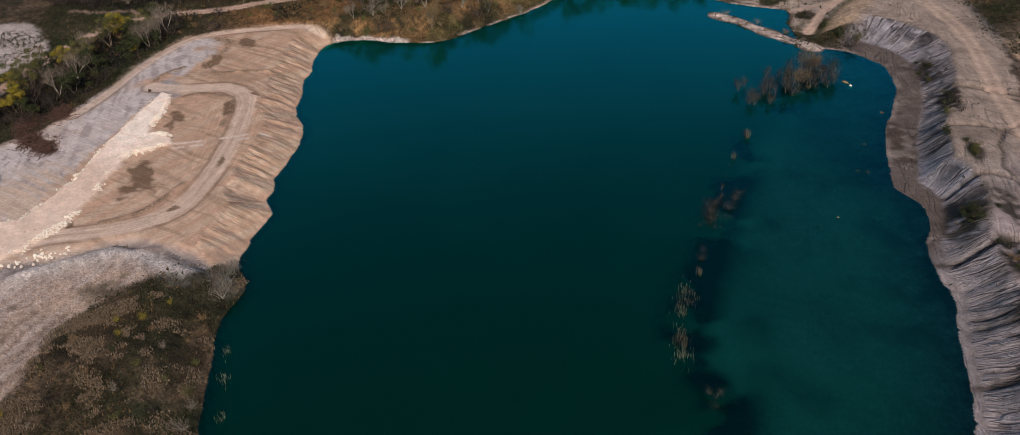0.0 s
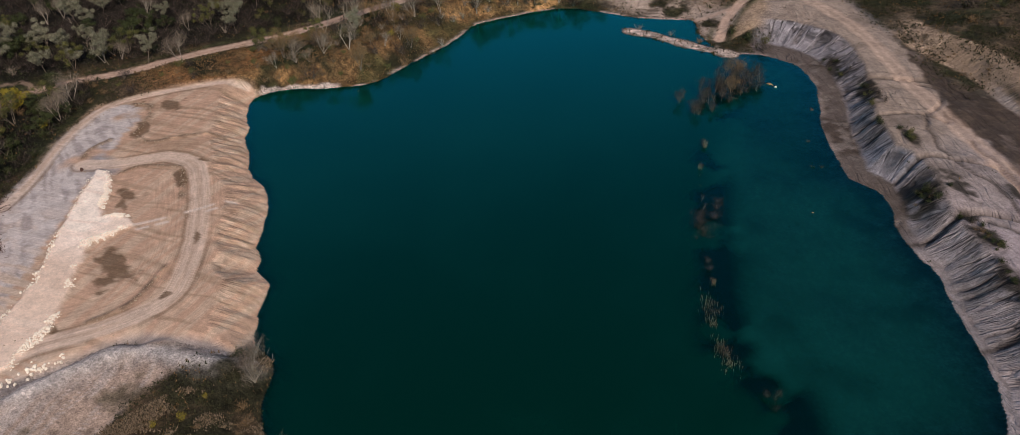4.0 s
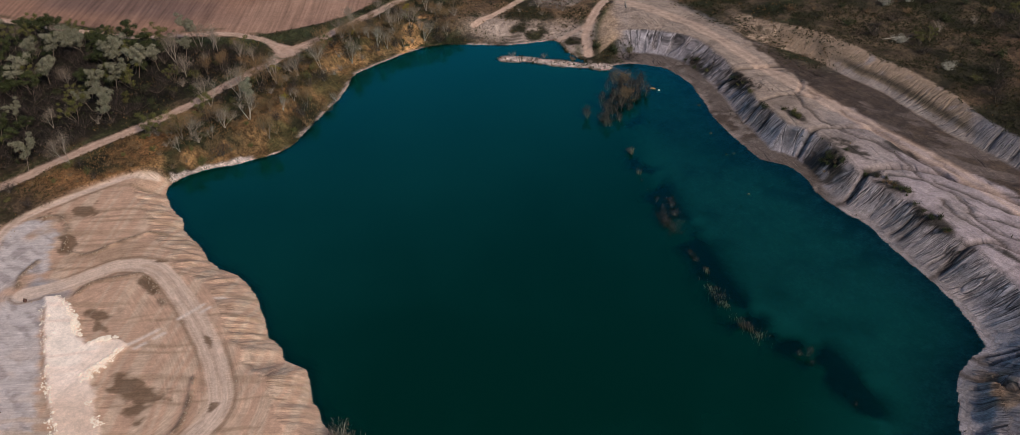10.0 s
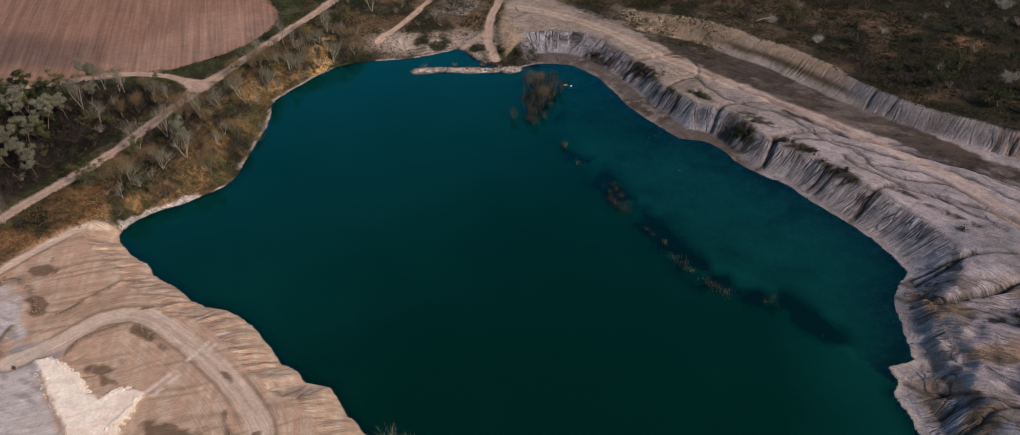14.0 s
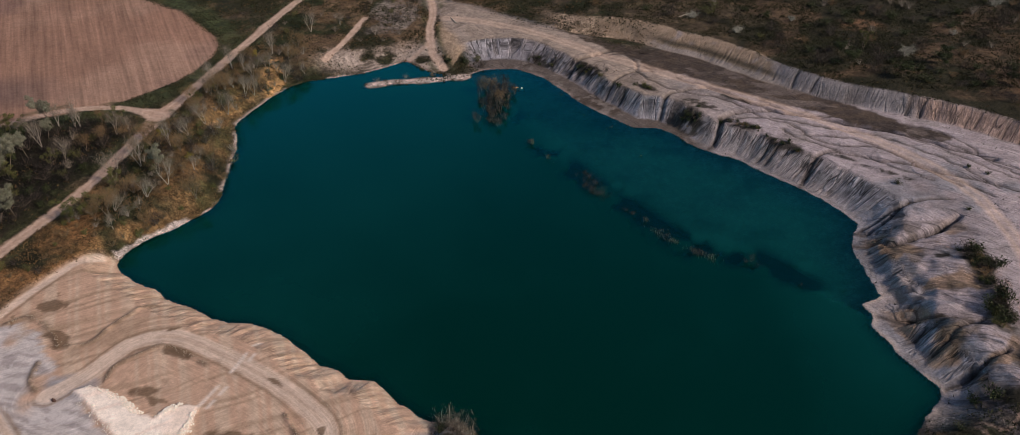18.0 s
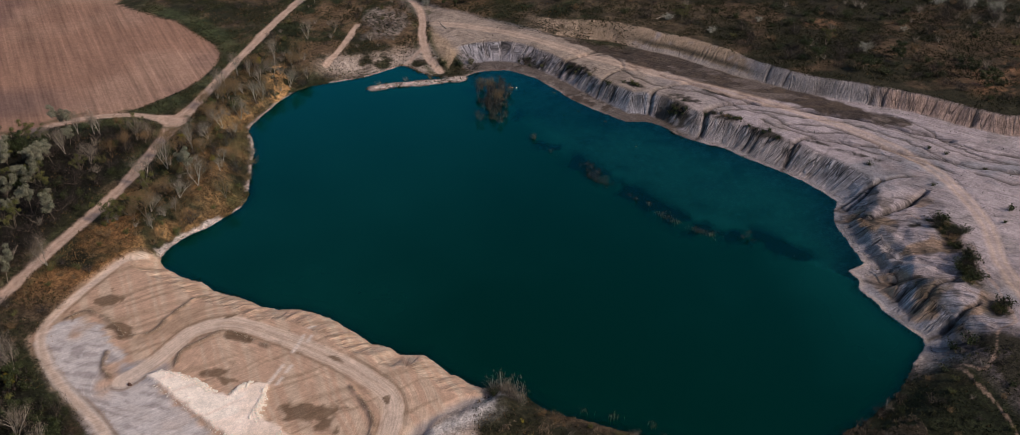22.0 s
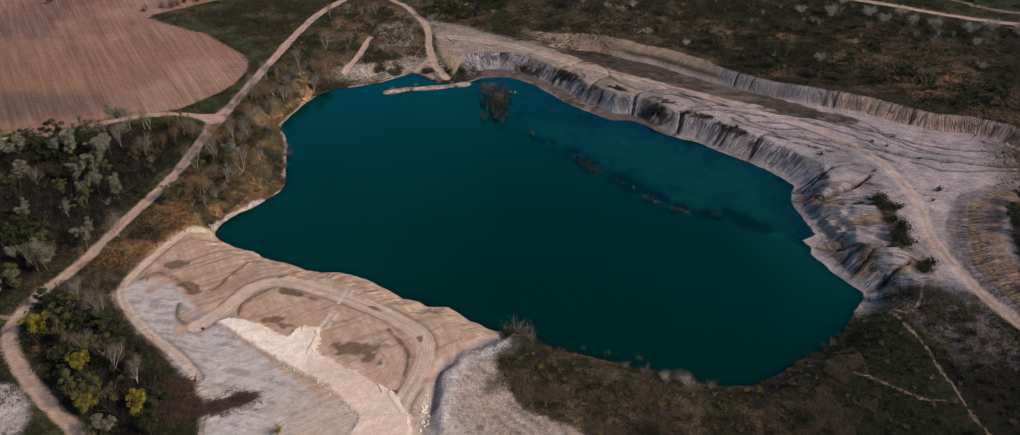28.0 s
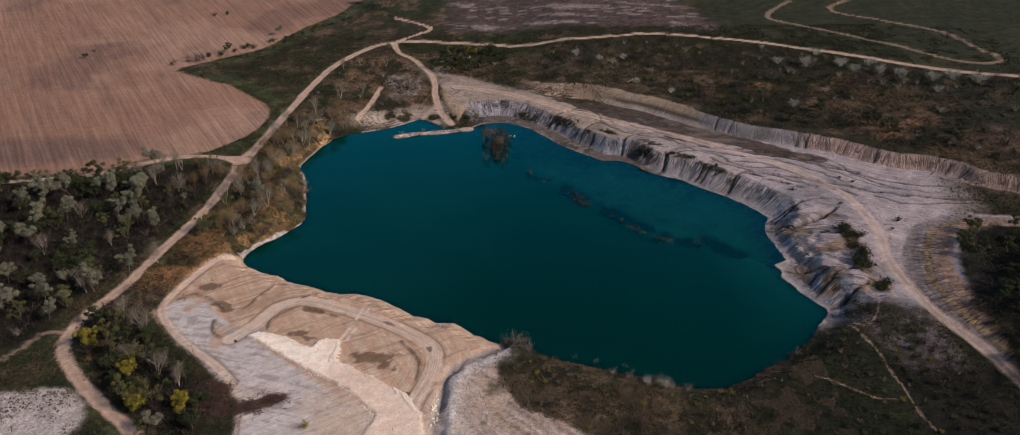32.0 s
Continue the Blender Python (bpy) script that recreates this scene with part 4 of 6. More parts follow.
fill_col = over(fill_col, (0.52, 0.42, 0.33), ramp(-YY - 0.3 * XX, 66, 74) * ramp(drag2, 0.2, 0.6) * ramp(XX, -56, -40))
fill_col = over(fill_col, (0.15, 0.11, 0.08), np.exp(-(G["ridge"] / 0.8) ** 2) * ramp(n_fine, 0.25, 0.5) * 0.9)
for pts, wide in ((LOOP, 2.1), (RIM, 1.1)):
    c, ca, cs = line_field(XX, YY, pts, 8)
    c = c + 0.5 * (n_fine - 0.5)
    fill_col = over(fill_col, (0.60, 0.485, 0.39), (1 - ramp(c, wide - 0.3, wide + 0.35)) * 0.85)
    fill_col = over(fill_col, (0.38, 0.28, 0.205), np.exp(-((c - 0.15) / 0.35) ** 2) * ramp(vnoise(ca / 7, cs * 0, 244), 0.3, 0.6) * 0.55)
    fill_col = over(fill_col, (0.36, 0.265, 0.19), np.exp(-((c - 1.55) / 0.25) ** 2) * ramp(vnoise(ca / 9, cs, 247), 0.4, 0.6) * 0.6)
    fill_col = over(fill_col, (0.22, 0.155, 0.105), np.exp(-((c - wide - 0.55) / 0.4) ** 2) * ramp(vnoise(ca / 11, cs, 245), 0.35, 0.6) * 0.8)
c, ca, cs = line_field(XX, YY, CROSS, 6)
fill_col = over(fill_col, (0.68, 0.60, 0.52), np.exp(-((c - 0.9) / 0.45) ** 2) * ramp(vnoise(ca / 2.0, cs, 248), 0.2, 0.5) * 0.85)
for (cx, cy), ra, rb, turn in DAMP:
    ux, uy = (XX - cx) * math.cos(turn) + (YY - cy) * math.sin(turn), (YY - cy) * math.cos(turn) - (XX - cx) * math.sin(turn)
    r = np.hypot(ux / ra, uy / rb) + 2.2 * (fbm(XX, YY, 4.5, 4, 249) - 0.5) + 1.1 * (n_fine - 0.5) + 0.5 * (drag2 - 0.5)
    fill_col = over(fill_col, (0.135, 0.090, 0.055), (1 - ramp(r, 0.6, 0.95)) * 0.85)
driven = ramp(-YY + 0.25 * XX + 8 * (n_mid - 0.5), 36, 54)
fill_col = over(fill_col, (0.92, 0.80, 0.685), G["rubble"] * (1 - driven) * 0.97)
fill_col = over(fill_col, (0.74, 0.595, 0.475), G["rubble"] * driven * 0.9)
fill_col = over(fill_col, (0.80, 0.67, 0.55), G["rubble"] * ramp(drag2, 0.5, 0.8) * 0.6)
fill_col = over(fill_col, (0.76, 0.64, 0.52), G["rubble"] * ramp(n_mid, 0.46, 0.62) * (1 - 0.6 * driven) * 0.6)
sand_col = np.empty(soil.shape)
sand_col[:] = (0.37, 0.305, 0.255)
sand_col = over(sand_col, (0.40, 0.305, 0.235), ramp(n_mid, 0.42, 0.56) * 0.8)
ruts = vnoise((XX * 0.8 + YY * 0.6 + 6 * fbm(XX, YY, 18, 2, 255)) / 0.9, (XX * 0.6 - YY * 0.8) / 22, 256)
sand_col = over(sand_col, (0.26, 0.20, 0.155), ramp(ruts, 0.58, 0.8) * 0.75)
sand_col = over(sand_col, (0.50, 0.45, 0.41), ramp(ruts, 0.2, 0.36) * (1 - ramp(ruts, 0.36, 0.45)) * 0.6)
sand_col = over(sand_col, (0.12, 0.10, 0.065), ramp(n_wide * 0.4 + n_mid * 0.6, 0.55, 0.63) * ramp(XX, -18, -4) * 0.9)
soil = soil * (1 - south[..., None]) + sand_col * south[..., None]
soil = over(soil, (0.45, 0.43, 0.41), G["ditch_bank"] * ramp(n_mid, 0.2, 0.45) * 0.9)
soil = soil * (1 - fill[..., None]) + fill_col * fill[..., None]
# ditch greyed and darkened: its bluish shade painted into the soil
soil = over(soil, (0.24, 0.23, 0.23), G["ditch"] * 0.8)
# bare white clay in the south-west corner
pit_d = np.hypot((XX + 124) / 20, (YY + 74) / 13) + 0.5 * (n_mid - 0.5)
soil = over(soil, (0.44, 0.40, 0.37), 1 - ramp(pit_d, 0.85, 1.05))
# litter under the heaps of cut branches
for cx, cy, ra, rb, turn in ((-73.5, -64.5, 4.2, 7.0, 0.2), (-61, -67.3, 7.0, 2.0, 0.42)):
    ux, uy = (XX - cx) * math.cos(turn) + (YY - cy) * math.sin(turn), (YY - cy) * math.cos(turn) - (XX - cx) * math.sin(turn)
    soil = over(soil, (0.055, 0.036, 0.028), (1 - ramp(np.hypot(ux / ra, uy / rb) + 1.1 * (n_mid - 0.5) + 0.8 * (n_fine - 0.5), 0.7, 1.05)) * 0.9)
# ploughed field
field_d, _ = area_field(XX, YY, FIELD, 40)
field = ramp(field_d + 1.5 * (n_mid - 0.5), -0.8, 0.8)
field_col = np.empty(soil.shape)
field_col[:] = (0.265, 0.158, 0.110)
field_col = over(field_col, (0.33, 0.215, 0.155), ramp(fbm(XX, YY, 55, 4, 250), 0.46, 0.64) * 0.85)
field_col = over(field_col, (0.17, 0.105, 0.085), ramp(fbm(XX, YY, 42, 4, 251), 0.56, 0.70) * 0.7)
# dark smear near the wood: a cloud shadow painted into the field colour
field_col = over(field_col, (0.135, 0.092, 0.080), (1 - ramp(np.hypot((XX + 195) / 60, (YY - 84) / 16) + 0.8 * (n_wide - 0.5), 0.5, 1.1)) * 0.7)
soil = over(soil, (0.048, 0.060, 0.025), (1 - ramp(np.abs(field_d + 5), 2, 6)) * 0.75 * ramp(XX, -160, -140))
soil = soil * (1 - field[..., None]) + field_col * field[..., None]
# dirt roads
road = np.zeros(XX.shape)
for name, (pts, half) in ROADS.items():
    line = curve_points(pts, 5)
    c, ca, cs = line_field(XX, YY, line, 12)
    c = c + 0.8 * (n_fine - 0.5) + 0.6 * (n_mid - 0.5)
    half = half + (2.2 * np.exp(-(np.hypot(XX + 103, YY - 74) / 6.5) ** 2) if name in ("west", "wood") else 0)
    m = 1 - ramp(c / half, 0.8, 1.25)
    if name not in ("path", "foot"):
        road = np.maximum(road, ramp(half - c, -0.25, 0.25))
    big = name not in ("path", "foot", "branch", "trail", "dyke")
    soil = over(soil, (0.44, 0.315, 0.24), m * (0.9 if big else 0.45) * (0.35 if name == "bench" else 1.0))
    if big:
        soil = over(soil, (0.52, 0.41, 0.32), np.exp(-((c - half * 0.5) / 0.4) ** 2) * 0.6 * ramp(YY + 80, -40, 60))
        if name in ("west", "wood", "north"):
            verge = np.exp(-((c - half - 1.6) / 1.0) ** 2) * ramp(fbm(XX, YY, 6, 3, 260), 0.4, 0.55)
            soil = over(soil, (0.055, 0.060, 0.026), verge * 0.7)
        HH = HH - 0.18 * (1 - ramp(c / half, 0.6, 1.6)) * (G["d"] > 2)
# bed of the lake
under = ramp(-G["d"], -0.15, 0.1) * (spit_d > 2.4)
bed_col = np.empty(soil.shape)
bed_col[:] = (0.045, 0.042, 0.032)
bed_col = over(bed_col, (0.20, 0.185, 0.155), ramp(G["shelf"], 0.3, 0.9))
bed_col = over(bed_col, (0.115, 0.098, 0.088), ramp(YY - 0.3 * XX, 58, 76) * 0.85)
bed_col = over(bed_col, (0.020, 0.020, 0.017), G["patch"] * 0.7)
bed_col = over(bed_col, (0.012, 0.014, 0.012), np.clip(G["weeds"] * 1.3, 0, 1))
soil = soil * (1 - under[..., None]) + bed_col * under[..., None]
# the pale beach in the corner beside the fill
corner, _, _ = line_field(XX, YY, curve_points([(-85, 11), (-81, 18), (-75, 25)], 4), 8)
soil = over(soil, (0.50, 0.43, 0.385), (1 - ramp(corner + 2.2 * (n_fine - 0.5), 1.4, 2.6)) * (1 - under) * (1 - fill))
soil = np.clip(soil * np.array((1.03, 0.965, 0.985)), 0.005, 0.9)


def sample(x, y):
    """Ground height at one plan point."""
    i, j = np.searchsorted(GX, x) - 1, np.searchsorted(GY, y) - 1
    fx, fy = (x - GX[i]) / (GX[i + 1] - GX[i]), (y - GY[j]) / (GY[j + 1] - GY[j])
    return float((HH[j, i] * (1 - fx) + HH[j, i + 1] * fx) * (1 - fy) + (HH[j + 1, i] * (1 - fx) + HH[j + 1, i + 1] * fx) * fy)


def mesh_from(name, co, faces, smooth=True):
    me = bpy.data.meshes.new(name)
    co = np.asarray(co, np.float32)
    faces = np.asarray(faces, np.int32)
    k = faces.shape[1]
    me.vertices.add(len(co))
    me.vertices.foreach_set("co", co.ravel())
    me.loops.add(faces.size)
    me.loops.foreach_set("vertex_index", faces.ravel())
    me.polygons.add(len(faces))
    me.polygons.foreach_set("loop_start", np.arange(len(faces), dtype=np.int32) * k)
    me.polygons.foreach_set("loop_total", np.full(len(faces), k, np.int32))
    me.polygons.foreach_set("use_smooth", np.full(len(faces), smooth))
    me.update(calc_edges=True)
    return me


VERTS = np.stack([XX, YY, HH], -1).reshape(-1, 3)
COLOURS = np.concatenate([soil, np.ones(XX.shape + (1,))], -1).reshape(-1, 4).astype(np.float32)
FLOW = np.stack(G["flow"], -1).reshape(-1, 3).astype(np.float32)
QUADS = (np.arange(NY - 1)[:, None] * NX + np.arange(NX - 1)[None, :]).reshape(-1)
QUADS = np.stack([QUADS, QUADS + 1, QUADS + NX + 1, QUADS + NX], 1)


def mid(a):
    return (0.25 * (a[:-1, :-1] + a[1:, :-1] + a[:-1, 1:] + a[1:, 1:])).reshape(-1)


zone = np.zeros(len(QUADS), int)
zone[mid(np.maximum(np.maximum(clay, G["face2"] * (XX > 30)), G["face3"] * (YY > -60))) > 0.5] = 2
zone[mid(np.maximum.reduce([south, sandy * ramp(n_mid, 0.34, 0.5), 1 - ramp(clear_d, 0.9, 1.05), 1 - ramp(pit_d, 0.9, 1.05)])) > 0.5] = 6
zone[mid(fill) > 0.5] = 1
zone[mid(field) > 0.5] = 3
zone[(mid(road) > 0.5) & (zone != 1)] = 4
zone[mid(under) > 0.5] = 5


def ground_piece(name, which, mat, label, category):
    faces = QUADS[zone == which]
    used, index = np.unique(faces, return_inverse=True)
    me = mesh_from(name, VERTS[used], index.reshape(faces.shape))
    layer = me.color_attributes.new("soil", "FLOAT_COLOR", "POINT")
    layer.data.foreach_set("color", COLOURS[used].ravel())
    lines = me.attributes.new("flow", "FLOAT_VECTOR", "POINT")
    lines.data.foreach_set("vector", FLOW[used].ravel())
    me.materials.append(mat)
    return tagged(new(name, me), label, category, kind="structure")


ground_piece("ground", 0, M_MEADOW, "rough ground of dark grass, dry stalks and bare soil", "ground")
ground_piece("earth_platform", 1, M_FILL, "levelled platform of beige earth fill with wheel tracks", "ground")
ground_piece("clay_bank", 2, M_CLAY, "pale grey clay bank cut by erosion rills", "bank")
ground_piece("ploughed_field", 3, M_PLOUGH, "bare reddish-brown ploughed field with fine furrows", "field")
ground_piece("dirt_road", 4, M_ROAD, "dusty beige dirt road with worn wheel tracks", "road")
ground_piece("lake_bed", 5, M_BED, "muddy brown lake bed with dark weed under the water", "lake bed")
ground_piece("sandy_ground", 6, M_EARTH, "bare pale sandy ground with tyre ruts", "ground")

# ---------------------------------------------------------------- the lake
wx, wy = np.meshgrid(np.arange(-96, 116, 1.25), np.arange(-66, 136, 1.25))
ci, cj = np.clip(np.searchsorted(GX, wx), 0, NX - 1), np.clip(np.searchsorted(GY, wy), 0, NY - 1)
below = HH[cj, ci]
quad = (np.arange(wx.shape[0] - 1)[:, None] * wx.shape[1] + np.arange(wx.shape[1] - 1)[None, :]).reshape(-1)
quad = np.stack([quad, quad + 1, quad + wx.shape[1] + 1, quad + wx.shape[1]], 1)
low = np.minimum.reduce([below[:-1, :-1], below[1:, :-1], below[:-1, 1:], below[1:, 1:]]).reshape(-1)
near_d, _ = area_field(wx, wy, SHORE, 30)
faces = quad[(low < 0.4) & (mid(near_d) > -7)]
used, index = np.unique(faces, return_inverse=True)
flat = np.stack([wx, wy, np.zeros(wx.shape)], -1).reshape(-1, 3)[used]
depth = np.clip(-below, 0.0, 12).reshape(-1)[used].astype(np.float32)
murk_sheen = (ramp(G["shelf"], 0.35, 1.0) * (1 - 0.25 * G["patch"]) * (1 - np.clip(1.2 * G["weeds"], 0, 1)) * (1 - 0.6 * ramp(YY - 0.3 * XX, 56, 80)))[cj, ci]
murk_sheen = murk_sheen + 0.55 * ramp(XX[cj, ci], 66, 96) * (1 - ramp(-YY[cj, ci], 0, 40)) * (1 - murk_sheen)
# paler towards the west: brighter sky reflection put into the water's body colour
murk_sheen = murk_sheen + 0.27 * ramp(-wx + 0.25 * wy, -15, 45) * (1 - murk_sheen)
me = mesh_from("lake", flat, index.reshape(faces.shape))
layer = me.attributes.new("depth", "FLOAT", "POINT")
layer.data.foreach_set("value", depth)
layer = me.attributes.new("silt_sheen", "FLOAT", "POINT")
layer.data.foreach_set("value", murk_sheen.reshape(-1)[used].astype(np.float32))
me.materials.append(M_WATER)
tagged(new("lake_water", me), "still dark teal water of a flooded quarry", "lake", kind="structure")


# ---------------------------------------------------------------- plants
rng = np.random.default_rng(7)


def tubes(segments, sides=4):
    """Tapered limbs: rows of start, end, start radius, end radius."""
    co, faces = [], []
    for a, b, ra, rb in segments:
        a, b = np.asarray(a, float), np.asarray(b, float)
        w = b - a
        w = w / (np.linalg.norm(w) + 1e-9)
        u = np.cross(w, (0.3, 0.2, 0.93) if abs(w[2]) < 0.9 else (1, 0, 0))
        u = u / np.linalg.norm(u)
        v = np.cross(w, u)
        base = len(co)
        for p, r in ((a, ra), (b, rb)):
            for k in range(sides):
                t = 2 * math.pi * k / sides
                co.append(p + r * (math.cos(t) * u + math.sin(t) * v))
        for k in range(sides):
            n = (k + 1) % sides
            faces.append((base + k, base + n, base + sides + n, base + sides + k))
    return np.array(co), np.array(faces)


def grow(r, height, stems, lean, fork, spread_out):
    """Limbs of a tree as tube rows, and the ends of its twigs."""
    segs, tips = [], []

    def limb(p, way, length, radius, level):
        steps = 3 if level == 0 else 2
        for k in range(steps):
            way = way + r.normal(0, 0.12 + 0.05 * level, 3)
            way[2] += 0.10 if level else 0.0
            way = way / np.linalg.norm(way)
            q = p + way * length / steps
            ra = radius * (1 - 0.32 * k / steps * 2)
            rb = radius * (1 - 0.32 * (k + 1) / steps * 2)
            segs.append((p, q, max(ra, 0.014), max(rb, 0.010)))
            p = q
            if level < 2 and (k > 0 or level > 0):
                for _ in range(fork if level == 0 else (1 if r.uniform() < 0.6 else 2)):
                    t = r.uniform(0, 2 * math.pi)
                    side = np.array([math.cos(t), math.sin(t), r.uniform(0.35, 1.0)]) * spread_out + way * (1 - spread_out)
                    limb(p, side / np.linalg.norm(side), length * r.uniform(0.42, 0.66), radius * 0.42, level + 1)
        tips.append(p)
        if level < 2:
            limb(p, way, length * 0.5, radius * 0.4, level + 1)

    for k in range(stems):
        t = 2 * math.pi * (k + r.uniform(0, 0.6)) / stems
        way = np.array([math.cos(t) * lean, math.sin(t) * lean, 1.0])
        limb(np.array([0.03 * math.cos(t), 0.03 * math.sin(t), -0.4]), way / np.linalg.norm(way), height * 0.46, height * 0.0135, 0)
    return segs, np.array(tips)


def leaves(r, centres, count, scatter, size, long=1.0):
    """Small leaf sprays round the given centres, each a bent quad turned at random."""
    c = centres[r.integers(0, len(centres), count)] + r.normal(0, 1, (count, 3)) * scatter
    u = r.normal(0, 1, (count, 3))
    u /= np.linalg.norm(u, axis=1)[:, None]
    v = np.cross(u, r.normal(0, 1, (count, 3)))
    v /= np.linalg.norm(v, axis=1)[:, None] + 1e-9
    s = size * r.uniform(0.5, 1.3, (count, 1))
    if long > 1:
        u[:, 2] = np.abs(u[:, 2]) + 0.4
    co = np.stack([c - u * s * long, c + v * s * 0.6, c + u * s * long, c - v * s * 0.6], 1).reshape(-1, 3)
    return co, np.arange(count * 4).reshape(-1, 4)


def puffs(r, centres, number, count, radius, size, long=1.0):
    """A crown of rounded clumps: leaf sprays that lie along the outside of each clump."""
    picked = [centres[int(np.argmax(centres[:, 2]))]]
    while len(picked) < min(number, len(centres)):
        gap = np.min([((centres - p) ** 2).sum(1) for p in picked], axis=0)
        picked.append(centres[int(np.argmax(gap * r.uniform(0.4, 1.0, len(gap))))])
    picked = np.array(picked) + r.normal(0, 0.15 * radius, (len(picked), 3))
    wide = radius * r.uniform(0.65, 1.25, len(picked))
    which = r.choice(len(picked), count, p=wide ** 2 / (wide ** 2).sum())
    out = r.normal(0, 1, (count, 3))
    out[:, 2] = out[:, 2] * 0.9 + 0.25
    out /= np.linalg.norm(out, axis=1)[:, None]
    c = picked[which] + out * (wide[which] * r.uniform(0.45, 1.08, count))[:, None] * np.array((1.0, 1.0, 0.8))
    n = out + r.normal(0, 0.42, (count, 3))
    n /= np.linalg.norm(n, axis=1)[:, None]
    u = np.cross(n, r.normal(0, 1, (count, 3)))
    u /= np.linalg.norm(u, axis=1)[:, None] + 1e-9
    v = np.cross(n, u)
    s = size * r.uniform(0.55, 1.3, (count, 1))
    co = np.stack([c - u * s * long, c - v * s * 0.7, c + u * s * long, c + v * s * 0.7], 1).reshape(-1, 3)
    return co, np.arange(count * 4).reshape(-1, 4)


def tree_kind(name, label, category, group, seed, height, stems, lean, fork, out, bark, leaf, count, scatter, size, long=1.0, clumps=0):
    r = np.random.default_rng(seed)
    segs, tips = grow(r, height, stems, lean, fork, out)
    top = new(name)
    top.empty_display_size = 0.3
    tagged(top, label, category, group)
    co, faces = tubes(segs, 3)
    trunk = mesh_from("trunk", co, faces)
    trunk.materials.append(bark)
    new("trunk", trunk).parent = top
    high = tips[tips[:, 2] > 0.28 * height]
    if clumps:
        co, faces = puffs(r, high, clumps, count, scatter, size, long)
    else:
        co, faces = leaves(r, high, count, np.array([scatter, scatter, scatter * 0.8]), size, long)
    co[:, 2] = np.maximum(co[:, 2], 0.15)
    crown = mesh_from("crown", co, faces, False)
    crown.materials.append(leaf)
    new("crown", crown).parent = top
    return top


def bush_kind(name, label, group, seed, height, wide, leaf, count, size, long=1.0, bark=None):
    r = np.random.default_rng(seed)
    segs, ends = [], []
    for k in range(11):
        t, lean = r.uniform(0, 2 * math.pi), r.uniform(0.15, 0.95)
        a = np.array([r.normal(0, 0.12), r.normal(0, 0.12), -0.2])
        b = np.array([math.cos(t) * wide * lean * 0.5, math.sin(t) * wide * lean * 0.5, height * r.uniform(0.4, 0.6)])
        c = b + np.array([math.cos(t) * wide * lean * 0.4, math.sin(t) * wide * lean * 0.4, height * r.uniform(0.2, 0.42)])
        segs += [(a, b, 0.05, 0.03), (b, c, 0.03, 0.012)]
        ends += [b, c, 0.5 * (b + c), 0.5 * (a + b)]
    top = new(name)
    tagged(top, label, "bush", group)
    co, faces = tubes(segs, 3)
    stems = mesh_from("twigwork", co, faces)
    stems.materials.append(bark or M_BARK)
    new("twigwork", stems).parent = top
    co, faces = leaves(r, np.array(ends), count, np.array([wide * 0.16, wide * 0.16, height * 0.14]), size, long)
    co[:, 2] = np.maximum(co[:, 2], 0.02)
    foliage = mesh_from("foliage", co, faces, False)
    foliage.materials.append(leaf)
    new("foliage", foliage).parent = top
    return top


